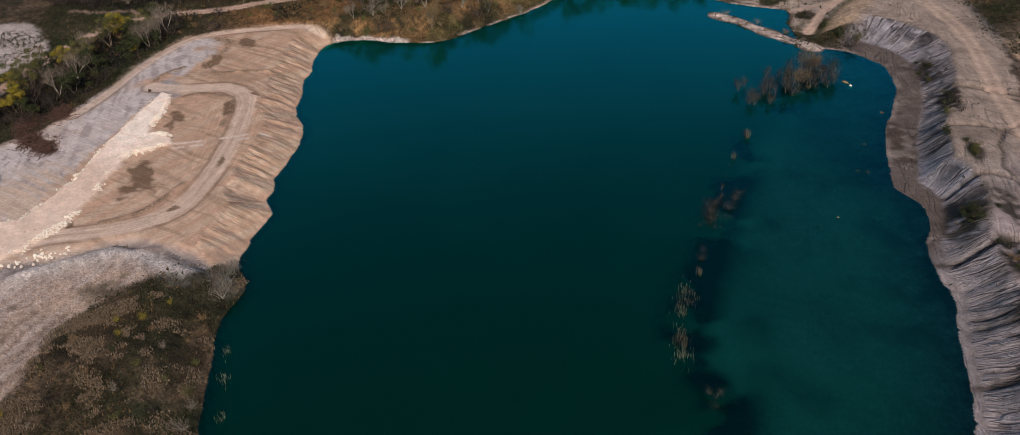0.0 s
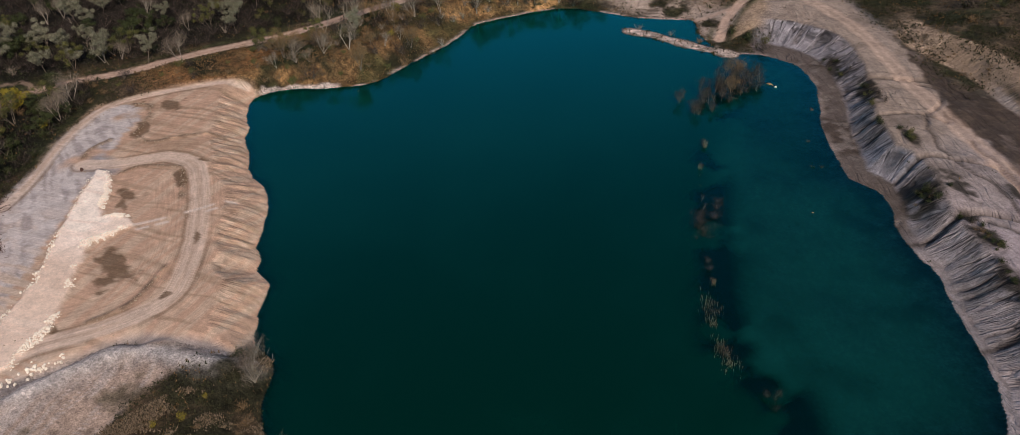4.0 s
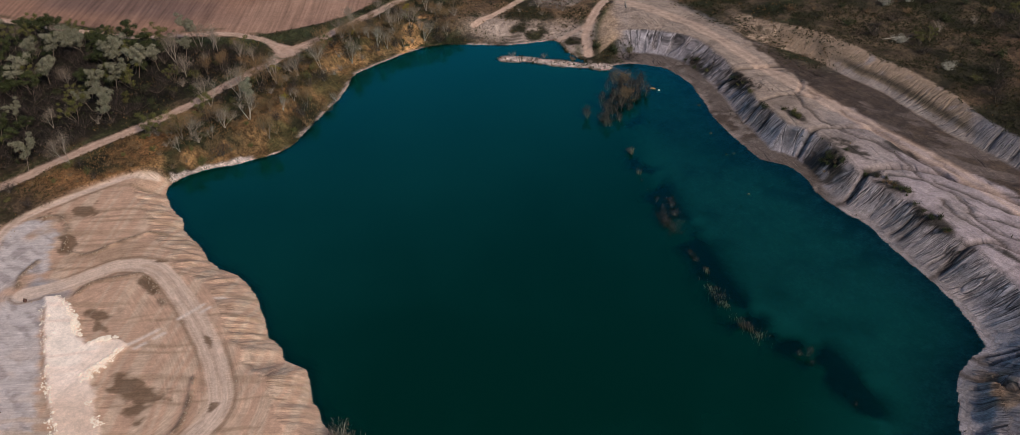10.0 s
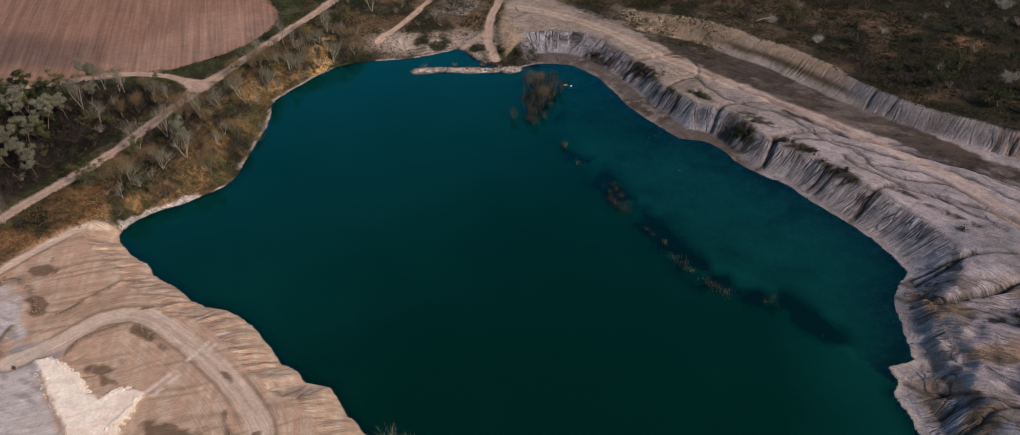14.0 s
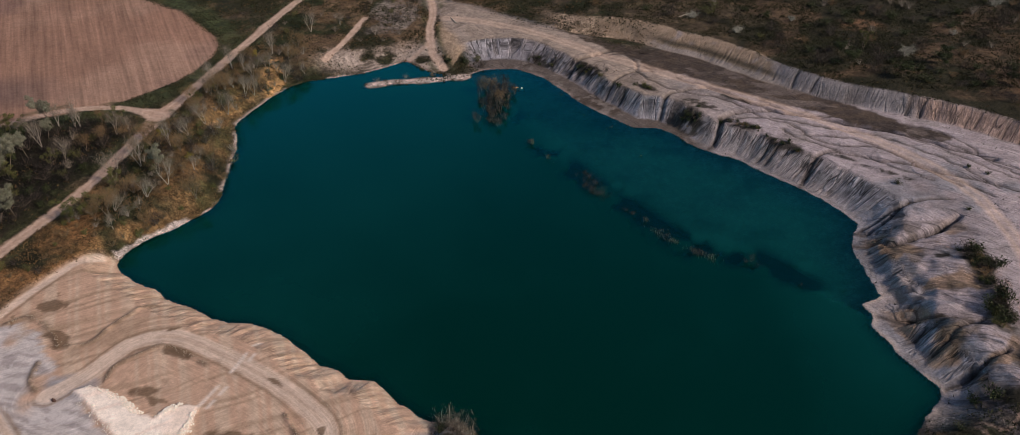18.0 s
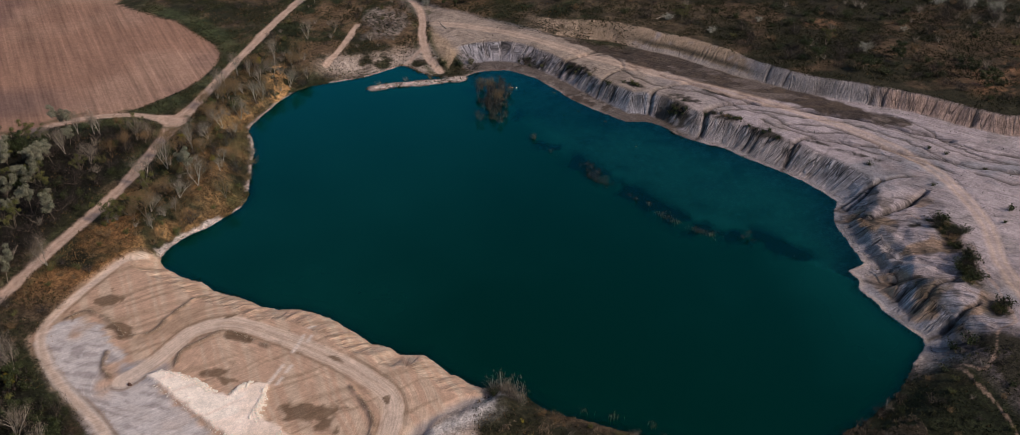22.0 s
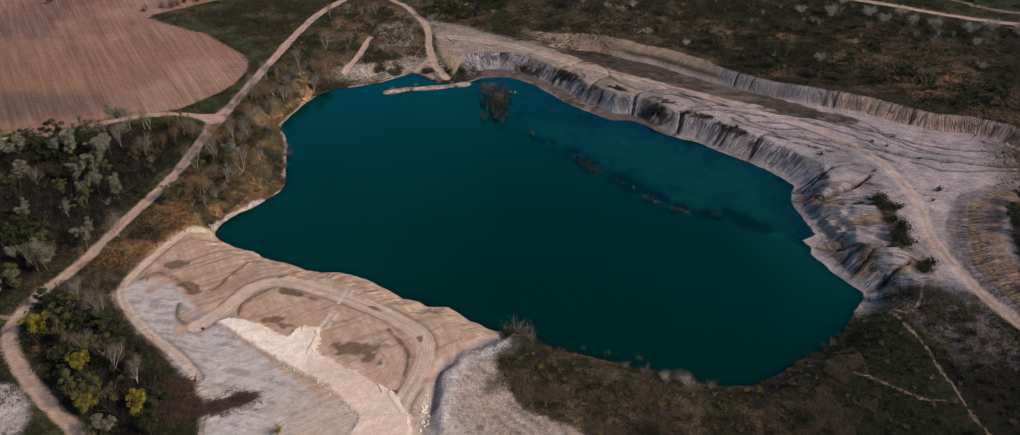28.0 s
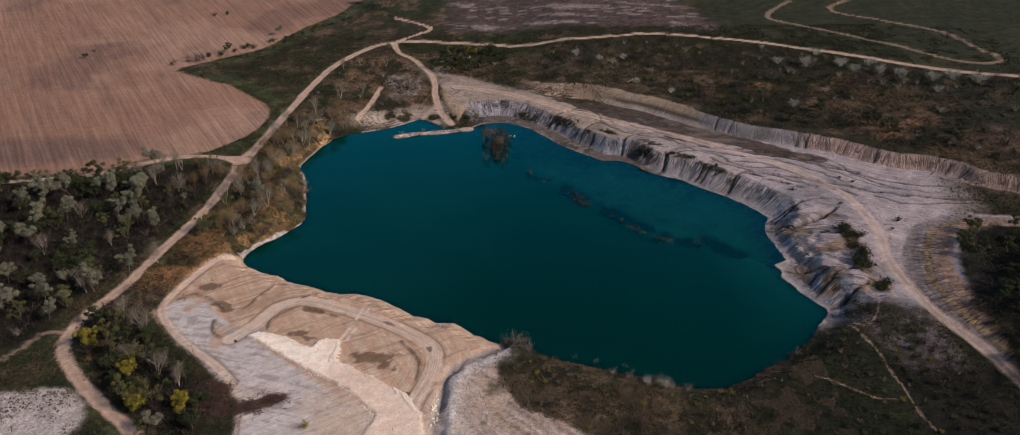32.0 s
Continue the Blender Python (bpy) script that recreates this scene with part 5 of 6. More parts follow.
L = M_LEAF
KINDS = {
    "silver": [tree_kind("poplar_tree", "poplar with silvery young leaves and a pale trunk", "tree", "trees of the wood", 10 + k, h, 1, 0.12, 3, 0.62, M_BARK, L["silver"], 2600, 1.15, 0.19, 1.0, 16)
               for k, h in enumerate((12.0, 13.5, 11.0))],
    "bare": [tree_kind("bare_tree", "leafless grey-brown tree with fine upright twigs", "tree", "bare trees", 20 + k, h, 2 + k, 0.22, 2, 0.5, M_PALE_BARK, L["grey"], 1300, 0.65, 0.034, 13.0)
             for k, h in enumerate((10.5, 12.0, 9.5))],
    "rust": [tree_kind("budding_tree", "slender tree with rusty brown budding twigs", "tree", "budding trees", 30 + k, h, 3, 0.28, 2, 0.45, M_BARK, L["rust"], 1400, 0.65, 0.045, 9.0)
             for k, h in enumerate((8.5, 10.0))],
    "olive": [tree_kind("willow_tree", "multi-stemmed willow with thin olive-green leaves", "tree", "willows", 40 + k, h, 4, 0.45, 2, 0.5, M_BARK, L["olive"], 1700, 0.95, 0.13, 1.6, 14)
              for k, h in enumerate((9.0, 10.0))],
    "yellow": [tree_kind("yellow_tree", "dense round tree in yellow-green spring leaf", "tree", "yellow-green trees", 50 + k, h, 3, 0.4, 3, 0.6, M_BARK, L["yellow"], 2000, 0.95, 0.17, 1.0, 12)
               for k, h in enumerate((6.0, 7.0))],
    "green": [tree_kind("leafy_tree", "low dark green leafy tree", "tree", "green trees", 60 + k, h, 2, 0.35, 3, 0.6, M_BARK, L["green"], 1900, 1.15, 0.21, 1.0, 13)
              for k, h in enumerate((8.0, 9.5))],
    "thicket": [bush_kind("thicket_bush", "leafless brown thicket bush with dense fine twigs", "thicket bushes", 70 + k, 4.0, 5.4, L["brown"], 480, 0.07, 7.0) for k in range(3)],
    "scrub": [bush_kind("scrub_bush", "low spreading leafless dark brown scrub", "scrub of the wood", 120 + k, 3.0, 6.2, L["brown"], 520, 0.065, 8.0) for k in range(3)],
    "green_bush": [bush_kind("green_bush", "low dark green leafy bush", "green bushes", 80 + k, 2.0, 3.0, L["green"], 300, 0.23) for k in range(2)],
    "olive_bush": [bush_kind("olive_bush", "small olive-green bush in young leaf", "olive bushes", 84 + k, 2.2, 2.4, L["olive"], 360, 0.14, 1.4) for k in range(2)],
    "yellow_bush": [bush_kind("yellow_bush", "small yellow-green bush in young leaf", "yellow bushes", 88, 2.0, 2.2, L["yellow"], 380, 0.16)],
    "grey_bush": [bush_kind("grey_bush", "pale grey leafless bush with fine twigs", "grey bushes", 90 + k, 2.6, 2.8, L["grey"], 320, 0.045, 8.0, M_PALE_BARK) for k in range(2)],
    "white_bush": [bush_kind("blossoming_bush", "small bush covered in whitish blossom", "blossoming bushes", 94, 2.6, 2.8, L["blossom"], 620, 0.15, 1.0, M_PALE_BARK)],
    "rust_bush": [bush_kind("rusty_bush", "small rusty brown leafless bush", "rusty bushes", 96 + k, 1.9, 2.4, L["rust"], 300, 0.055, 7.0) for k in range(2)],
    "snag": [tree_kind("dead_tree", "thin dead tree standing in the shallow water", "dead tree", "drowned trees", 100 + k, h, 1, 0.15, 2, 0.35, M_BARK, L["brown"], 170, 0.4, 0.04, 9.0)
             for k, h in enumerate((5.0, 6.0, 4.0, 5.5))],
}
USED = set()
COUNTS = {}


def plant(kind, x, y, scale=1.0, z=None):
    """Sets a plant of a kind on the ground."""
    n = COUNTS[kind] = COUNTS.get(kind, -1) + 1
    proto = KINDS[kind][n % len(KINDS[kind])]
    turn = rng.uniform(0, 2 * math.pi)
    m = Matrix.LocRotScale((x, y, sample(x, y) if z is None else z), Euler((rng.normal(0, 0.04), rng.normal(0, 0.04), turn)),
                           (scale * rng.uniform(0.9, 1.1), scale * rng.uniform(0.9, 1.1), scale * rng.uniform(0.88, 1.12)))
    if proto.name not in USED:
        USED.add(proto.name)
        proto.matrix_basis = m
        return proto
    made = copy_thing(proto, pose(0, 0, 0))
    made.matrix_basis = m
    return made


def scatter(ring, gap, tries, seed):
    """Plan points in a ring, no two nearer than gap."""
    r = np.random.default_rng(seed)
    ring = np.array(ring, float)
    lo, hi = ring.min(0), ring.max(0)
    pts = r.uniform(lo, hi, (tries, 2))
    pts = pts[inside(pts[:, 0], pts[:, 1], ring)]
    kept = np.zeros((0, 2))
    for p in pts:
        if not len(kept) or ((kept - p) ** 2).sum(1).min() > gap * gap:
            kept = np.vstack([kept, p])
    return kept


def pick(r, table):
    names = list(table)
    w = np.array([table[n] for n in names], float)
    return names[r.choice(len(names), p=w / w.sum())]


road_lines = [curve_points(p, 5) for p, half in ROADS.values() if half > 0.6]


def off_road(x, y, room=2.6):
    return all(np.hypot(line[:, 0] - x, line[:, 1] - y).min() > room for line in road_lines)


# single trees that stand apart
for kind, x, y, s in (("silver", -87.5, 40.5, 0.85), ("silver", -131, 32, 0.95), ("silver", -124.5, 22, 0.85), ("silver", -171, 34, 1.0), ("silver", -165, 37, 1.0), ("silver", -158, 44, 1.1), ("silver", -158, 23, 1.0), ("silver", -152, 26, 1.0), ("silver", -160, 12, 1.0), ("silver", -125, -16, 0.95), ("olive", -130, -24, 1.0), ("silver", -117, -8, 0.8),
                      ("bare", -110, -1, 1.0), ("bare", -83, 36, 0.8), ("olive", -102, 18, 0.9), ("olive", -98, 22, 0.9), ("rust", -95, 27, 0.8), ("olive", -97, 33, 0.8),
                      ("rust", -91, 32, 0.75), ("bare", -88, 22, 0.55), ("bare", -86, 25, 0.5), ("rust", -84, 22, 0.6), ("bare", -95, 45, 0.9), ("rust", -94, 52, 0.8),
                      ("yellow", -95, 60, 0.6), ("bare", -88, 62, 0.9), ("bare", -86, 70, 0.85), ("rust", -91, 75, 0.8), ("bare", -84, 82, 0.9), ("bare", -82, 93, 0.85),
                      ("yellow", -86, 115, 0.65), ("rust", -80, 102, 0.7), ("bare", -68, 112, 0.5), ("olive", -92, 80, 0.6), ("rust", -90, 95, 0.7), ("bare", -91, 56, 0.8),
                      ("bare", -104.5, -33.5, 0.9), ("bare", -101, -37, 0.85), ("bare", -110, -31, 0.9), ("yellow", -115.5, -43, 1.15), ("olive", -97, -52, 0.95), ("yellow", -98.5, -58, 1.15),
                      ("bare", -91, -56, 1.0), ("yellow", -92, -70, 1.1), ("yellow", -79.5, -70, 1.05), ("olive", -89, -67, 1.0), ("olive", -102, -55, 0.65), ("olive", -87, -79, 0.6), ("silver", -86.5, -77, 0.7), ("yellow", -100, -41, 0.5),
                      ("bare", -131, 66, 0.9), ("bare", -124, 66, 0.85), ("bare", -138, 62, 0.8), ("olive", -113, 66, 0.7), ("rust", -111, 55, 0.8), ("olive", -121, 45, 0.6),
                      ("silver", -117, 19, 0.85), ("rust", -107, 60, 0.6), ("green", -217, 197, 0.45), ("olive_bush", -216, 206, 0.7), ("green_bush", -170, 268, 0.8), ("green_bush", -163, 271, 0.8)):
    plant(kind, x, y, s)

# the wood west of the road
r = np.random.default_rng(31)
for x, y in scatter(WOOD, 3.3, 4200, 11):
    if not off_road(x, y, 3.5):
        continue
    edge = y > 48 - 0.12 * (x + 150)
    deep = fbm(np.array([x]), np.array([y]), 30, 3, 300)[0]
    table = {"silver": 2.4 if deep > 0.48 else 0.4, "thicket": 3.0, "scrub": 5.0, "bare": 0.7, "olive": 0.7, "green": 2.4, "grey_bush": 0.3, "green_bush": 0.4}
    if x > -126:
        table = {"thicket": 2.0, "scrub": 3.2, "bare": 0.8, "rust": 0.3, "green_bush": 1.5, "olive_bush": 0.5, "grey_bush": 0.5}
    if edge and x < -140:
        table = {"green": 5.0, "olive": 1.0, "bare": 0.4, "thicket": 1.0}
    plant(pick(r, table), x, y, r.uniform(0.6, 1.0))
# the copse between the road and the fill
for x, y in scatter(COPSE, 3.3, 900, 12):
    if off_road(x, y, 3.6):
        plant(pick(r, {"thicket": 3.5, "green_bush": 2.5, "green": 1.0, "rust_bush": 0.8, "olive": 0.4, "bare": 0.5}), x, y, r.uniform(0.55, 0.95))
# scrub on the north-west bank
BANK_RING = [(-88, 12), (-78, 27), (-73, 34), (-73, 42), (-78, 56), (-80, 66), (-84, 76), (-82, 88), (-76, 101), (-66, 110), (-70, 128), (-88, 128), (-95, 92), (-98, 70), (-101, 40), (-106, 12)]
for x, y in scatter(BANK_RING, 2.5, 1500, 13):
    if off_road(x, y, 2.8):
        plant(pick(r, {"rust_bush": 3, "grey_bush": 1.0, "thicket": 1.4, "olive_bush": 0.9, "rust": 1.0, "bare": 0.9, "yellow_bush": 0.15}), x, y, r.uniform(0.45, 0.95))
WEST_RING = [(-92, 8), (-104, 8), (-113, -14), (-119, -26), (-106, -31), (-101, -12)]
for x, y in scatter(WEST_RING, 3.2, 260, 14):
    if off_road(x, y, 2.8):
        plant(pick(r, {"rust_bush": 3, "thicket": 1.0, "olive_bush": 0.6, "bare": 0.3}), x, y, r.uniform(0.4, 0.75))
# bushes leaning over the water
for kind, x, y, s in (("grey_bush", -68.5, 30, 1.3), ("rust_bush", -72.5, 47, 1.0), ("rust_bush", -74, 56, 1.2), ("grey_bush", -75, 62, 0.9), ("thicket", -79, 80, 0.5),
                      ("grey_bush", 4.5, -39, 1.2), ("grey_bush", 6.5, -40, 1.3), ("grey_bush", 8.5, -41, 1.3), ("grey_bush", 10.5, -41.8, 1.1), ("thicket", 8, -42.5, 0.7), ("green_bush", 5, -41.5, 0.7), ("white_bush", 43, -56, 0.8), ("white_bush", 48, -57.5, 0.9), ("rust_bush", 18, -47, 0.8), ("rust_bush", 15, -46, 0.7), ("grey_bush", 54, -58.5, 0.8), ("thicket", 86, -45, 0.5), ("thicket", 82, -48, 0.5), ("thicket", 77, -51.5, 0.5),
                      ("grey_bush", 38, -53.5, 0.9), ("grey_bush", 46, -56, 1.0), ("grey_bush", 50, -57.5, 0.7), ("yellow_bush", 62, -60.5, 0.5), ("olive_bush", 25, -49, 0.5), ("olive_bush", 31, -51, 0.6),
                      ("grey_bush", 34, -51.5, 0.7), ("grey_bush", 88, -43, 0.7), ("thicket", 92, -40, 0.5), ("green_bush", -20, 124, 0.7), ("green_bush", -14, 124, 0.9), ("olive_bush", -10, 126, 0.9),
                      ("rust_bush", -24, 115, 0.7), ("rust_bush", -29, 114.5, 0.8), ("grey_bush", -33, 113, 0.6), ("grey_bush", -42, 109, 0.6), ("grey_bush", -47, 112, 0.45), ("thicket", -8, 122, 0.7),
                      # the bush at (111.2, 46.8) stands in for a dark hole in the clay
                      ("green_bush", 111.2, 46.8, 0.6), ("green_bush", 121, 18, 1.1), ("green_bush", 125, 13, 0.9), ("green_bush", 122, 1, 1.3), ("green_bush", 120, -6, 1.2), ("green_bush", 123, -16, 1.1),
                      ("green_bush", 118, -2, 1.2), ("olive_bush", 120, 19, 0.8), ("green_bush", 141, 23, 0.7), ("green_bush", 137, 17, 0.4), ("green_bush", 144, 45, 0.4), ("green_bush", 125, 35, 0.45), ("green_bush", 131, 55, 0.4), ("green_bush", 135, 52, 0.45), ("green_bush", 108, -26, 0.9),
                      ("green_bush", 111, -26, 1.0), ("olive_bush", 33, 108, 0.6), ("green_bush", 39, 101, 0.7), ("green_bush", 60, 84, 0.7), ("green_bush", 63, 82, 0.6)):
    plant(kind, x, y, s)
# south bank
SOUTH_RING = [(12, -46), (30, -53), (50, -61), (64, -62), (82, -52), (98, -34), (112, -30), (126, -40), (130, -80), (30, -84), (12, -66), (8, -56)]
for x, y in scatter(SOUTH_RING, 3.7, 900, 15):
    if off_road(x, y, 1.5):
        plant(pick(r, {"rust_bush": 2, "olive_bush": 1, "grey_bush": 1.0, "yellow_bush": 0.7, "thicket": 0.9, "green_bush": 2.4 if x > 70 else 0.6}), x, y, r.uniform(0.28, 0.62))
# low dark scrub on the crest of the clay banks
for cx, cy, ra, rb, turn, n in ((60, 83, 5, 3, -0.7, 12), (74, 77, 8, 1.4, -0.55, 14), (86, 66, 7, 1.2, -0.65, 10), (30, 113, 7, 1.2, -0.75, 9), (12, 125, 6, 2, -0.6, 9),
                                (120.8, 13, 2.4, 7, 0.1, 34), (120.4, -1, 2.2, 8, -0.25, 34), (121.6, -17, 2, 3, 0.0, 12), (47, 99, 5, 1.4, -0.7, 7)):
    for _ in range(n):
        u, v = r.normal(0, 0.5) * ra, r.normal(0, 0.5) * rb
        x, y = cx + u * math.cos(turn) - v * math.sin(turn), cy + u * math.sin(turn) + v * math.cos(turn)
        plant(pick(r, {"thicket": 0.5, "green_bush": 1.6, "olive_bush": 0.4, "rust_bush": 0.3 if x > 110 else 0.6}), x, y, r.uniform(0.25, 0.5) * (1.5 if x > 110 else 1.0))
# dark wooded hill beyond the bench road
for x, y in scatter(HILL_WOOD, 3.4, 1100, 16):
    plant(pick(r, {"green": 3.0, "scrub": 2.4, "green_bush": 2.0, "olive": 0.2}), x, y, r.uniform(0.6, 0.95))
LOW_RING = [(120, -38), (132, -46), (140, -78), (118, -84), (112, -50)]
for x, y in scatter(LOW_RING, 4.0, 260, 17):
    if off_road(x, y, 3.0):
        plant(pick(r, {"thicket": 2, "green_bush": 2, "olive_bush": 0.7, "yellow_bush": 0.5}), x, y, r.uniform(0.4, 0.7))
# uplands of the east
UP_RING = [(26, 160), (60, 144), (86, 128), (112, 108), (145, 94), (170, 82), (200, 62), (255, 40), (258, 140), (190, 160), (140, 190), (80, 206), (20, 198)]
for x, y in scatter(UP_RING, 6.5, 1500, 18):
    if off_road(x, y, 4):
        plant(pick(r, {"thicket": 2, "green_bush": 2.0, "grey_bush": 1.2, "white_bush": 0.8, "olive_bush": 0.8, "rust_bush": 1.5}), x, y, r.uniform(0.5, 1.25))
for x, y, s in ((150, 166, 1.7), (159, 181, 1.3), (167, 166, 1.7), (171, 159, 1.3), (181, 166, 1.5), (182, 155, 1.5), (190, 150.5, 1.9), (203.5, 146, 1.6), (214, 148.5, 1.9), (224, 143.5, 1.8), (130, 116, 1.2), (62, 178, 1.0), (39, 183, 1.1)):
    plant("white_bush", x, y, s)
for x in np.arange(112, 250, 5.5):
    plant(pick(r, {"grey_bush": 1.0, "green_bush": 1.5, "thicket": 1.0}), x, 150 - 0.12 * (x - 118) + r.normal(0, 5), r.uniform(0.8, 1.3))
for x, y in ((72, 150), (92, 176), (70, 146), (150, 168), (118, 122)):
    plant("olive", x, y, r.uniform(0.5, 0.75))
EDGE_RING = [(84, 121), (98, 110), (118, 102), (142, 94), (152, 80), (166, 76), (182, 72), (196, 60), (212, 66), (188, 88), (152, 106), (112, 120), (90, 130)]
for x, y in scatter(EDGE_RING, 3.6, 420, 19):
    plant(pick(r, {"thicket": 1.6, "green_bush": 2, "green": 0.5}), x, y, r.uniform(0.6, 1.1))
# grove by the north road and hedge at the field
GROVE_RING = [(-34, 176), (-12, 172), (4, 184), (-2, 200), (-26, 203)]
for x, y in scatter(GROVE_RING, 3.8, 300, 20):
    if off_road(x, y, 3.5):
        plant(pick(r, {"yellow": 0.5, "green": 3.0, "white_bush": 1.0, "grey_bush": 0.8, "olive": 0.8}), x, y, r.uniform(0.6, 0.95))
NORTH_RING = [(-66, 135), (-40, 136), (-34, 160), (-46, 186), (-60, 205), (-80, 180), (-88, 140)]
for x, y in scatter(NORTH_RING, 5.2, 240, 21):
    if off_road(x, y, 3.2):
        plant(pick(r, {"thicket": 2, "grey_bush": 1.5, "rust_bush": 1.5, "bare": 0.6, "olive_bush": 0.8}), x, y, r.uniform(0.4, 0.75))
for t in np.linspace(0, 1, 26):
    x, y = -166 + 92 * t + r.normal(0, 1.5), 188 + 94 * t ** 1.2 + r.normal(0, 1.8) - 6 * math.sin(3.1 * t)
    plant("thicket" if t < 0.15 else pick(r, {"green_bush": 2.5, "thicket": 1.2, "green": 0.6}), x, y, r.uniform(0.7, 1.0))
for x, y, s in ((-76, 284, 1.4), (-72, 280, 1.2), (-69, 286, 1.3), (-122, 232, 0.6)):
    plant("silver", x, y, s)
MEAD_RING = [(-158, 182), (-120, 218), (-84, 250), (-70, 226), (-92, 190), (-98, 150), (-112, 160), (-134, 176)]
for x, y in scatter(MEAD_RING, 7.5, 300, 22):
    if off_road(x, y, 4):
        plant(pick(r, {"thicket": 2, "rust_bush": 2, "green_bush": 1}), x, y, r.uniform(0.3, 0.6))

# ---------------------------------------------------------------- drowned trees and reeds
def stand(kind, x, y, scale):
    plant(kind, x, y, scale, max(sample(x, y), -1.2))


for k in range(56):
    t = r.uniform(0, 1)
    x, y = -8 + 12 * r.uniform(0, 1) ** 0.7 + 1.0 * r.normal(), 81 + 27 * t
    stand("snag", x, y, r.uniform(0.6, 1.1) * (1.0 + 0.35 * (y > 90)))
for k in range(7):
    stand(pick(r, {"rust_bush": 0.3, "thicket": 1}), r.normal(0.5, 3.0), r.uniform(82, 106), r.uniform(0.35, 0.7))
for k in range(14):
    stand("scrub", r.normal(-0.5, 2.2), r.uniform(86, 105), r.uniform(0.28, 0.45))
for x, y, s in ((-3, 104, 1.2), (1, 97, 0.9)):
    stand("rust", x, y, s * 0.75)
for x, y, s in ((13.5, 71.6, 0.7), (12.9, 72.1, 0.6), (18.5, 63.5, 0.5), (20.5, 61, 0.35), (23, 58, 0.35), (27, 53.5, 0.5), (29, 51.5, 0.55), (71, 18.5, 0.75), (70, 18.2, 0.6), (46, 34, 0.4), (81, 10, 0.4)):
    stand("snag", x, y, s)
for x, y, s in ((30, 49.5, 0.7), (32, 47.5, 0.9), (34, 45.5, 0.95), (35.5, 44.5, 0.8), (72, 17, 0.5), (-4, 79, 0.5), (8, 82, 0.35), (38, 49, 0.35), (20, 70, 0.3), (14, 84, 0.3), (31, 54, 0.6), (33, 51, 0.7), (29.5, 56, 0.5), (35, 48.5, 0.65), (43, 37, 0.5), (41, 38.5, 0.4), (51, 28, 0.4), (59, 21, 0.45), (60.5, 20, 0.4)):
    stand("thicket", x, y, s * 0.62)


for x, y in ((18.5, 79), (22.6, 73), (16, 86), (24, 86.5), (18, 96), (49, 72), (50.5, 74.5), (48, 75.5), (32, 77), (32, 60), (36, 82), (22.5, 61.5), (27, 68), (40, 76), (12, 91), (29, 88), (9, 98), (20, 103),
             (38, 66), (44, 61), (52, 66), (-15, 88), (-13, 92), (-11, 85), (-47, 111), (-40, 116)):
    for _ in range(3):
        stand("olive_bush" if r.uniform() < 0.4 else "rust_bush", x + r.normal(0, 0.9), y + r.normal(0, 0.9), r.uniform(0.16, 0.32))


def reed_clump(x, y, count, wide, tall, seed):
    q = np.random.default_rng(seed)
    segs = []
    for _ in range(count):
        a = np.array([q.normal(0, wide), q.normal(0, wide * 0.55), -1.0])
        b = a + np.array([q.normal(0, 0.12), q.normal(0, 0.12), 1.0 + tall * q.uniform(0.5, 1.0)])
        c = b + np.array([q.normal(0, 0.22), q.normal(0, 0.22), q.uniform(-0.1, 0.35)])
        segs += [(a, b, 0.022, 0.018), (b, c, 0.018, 0.006)]
    co, faces = tubes(segs, 3)
    me = mesh_from("reed_clump", co, faces)
    me.materials.append(L["reed"])
    ob = tagged(new("reed_clump", me), "clump of dry straw-coloured reeds standing in water", "reeds", "reed clumps", "stuff")
    ob.location = (x, y, 0)
    ob.rotation_euler = (0, 0, -0.5)


for n, (x, y, c, w, h) in enumerate(((49.5, 28.5, 60, 1.5, 0.8), (52.5, 25.5, 50, 1.2, 0.7), (58, 21.5, 70, 1.4, 0.9), (61, 19.5, 60, 1.3, 0.8), (18.7, 63.4, 22, 0.4, 1.4),
                                     (13.4, 71.4, 30, 0.35, 2.0), (46, 34, 30, 0.5, 1.2), (30, -46, 24, 0.8, 1.0), (24, -44, 20, 0.7, 0.9), (38, -48, 20, 0.7, 0.9))):
    reed_clump(x, y, c, w, h, 500 + n)


# ---------------------------------------------------------------- stones and clutter
def stone_mesh(seed):
    q = np.random.default_rng(seed)
    bm = bmesh.new()
    bmesh.ops.create_icosphere(bm, subdivisions=1, radius=0.5)
    stretch = q.uniform(0.7, 1.25, 3)
    for v in bm.verts:
        v.co = Vector((v.co.x * stretch[0], v.co.y * stretch[1], v.co.z * stretch[2] * 0.75)) * q.uniform(0.78, 1.15)
    me = bpy.data.meshes.new("boulder")
    bm.to_mesh(me)
    bm.free()
    me.materials.append(M_STONE)
    return me


STONES = [stone_mesh(600 + k) for k in range(6)]


def rubble_spots(count, seed):
    q = np.random.default_rng(seed)
    out = []
    while len(out) < count:
        x, y = q.uniform(-72, -14), q.uniform(-82, -34)
        i, j = np.searchsorted(GX, x), np.searchsorted(GY, y)
        e = G["rubble_edge"][j, i]
        if -0.9 < e < 0.7 and fbm(np.array([x]), np.array([y]), 5, 2, 330)[0] > 0.45 and q.uniform() < (1.0 if y + 0.7 * x > -84 else 0.3) * (1 if x > -0.6 * y - 84 or q.uniform() < 0.35 else 0):
            out.append((x, y))
    return out


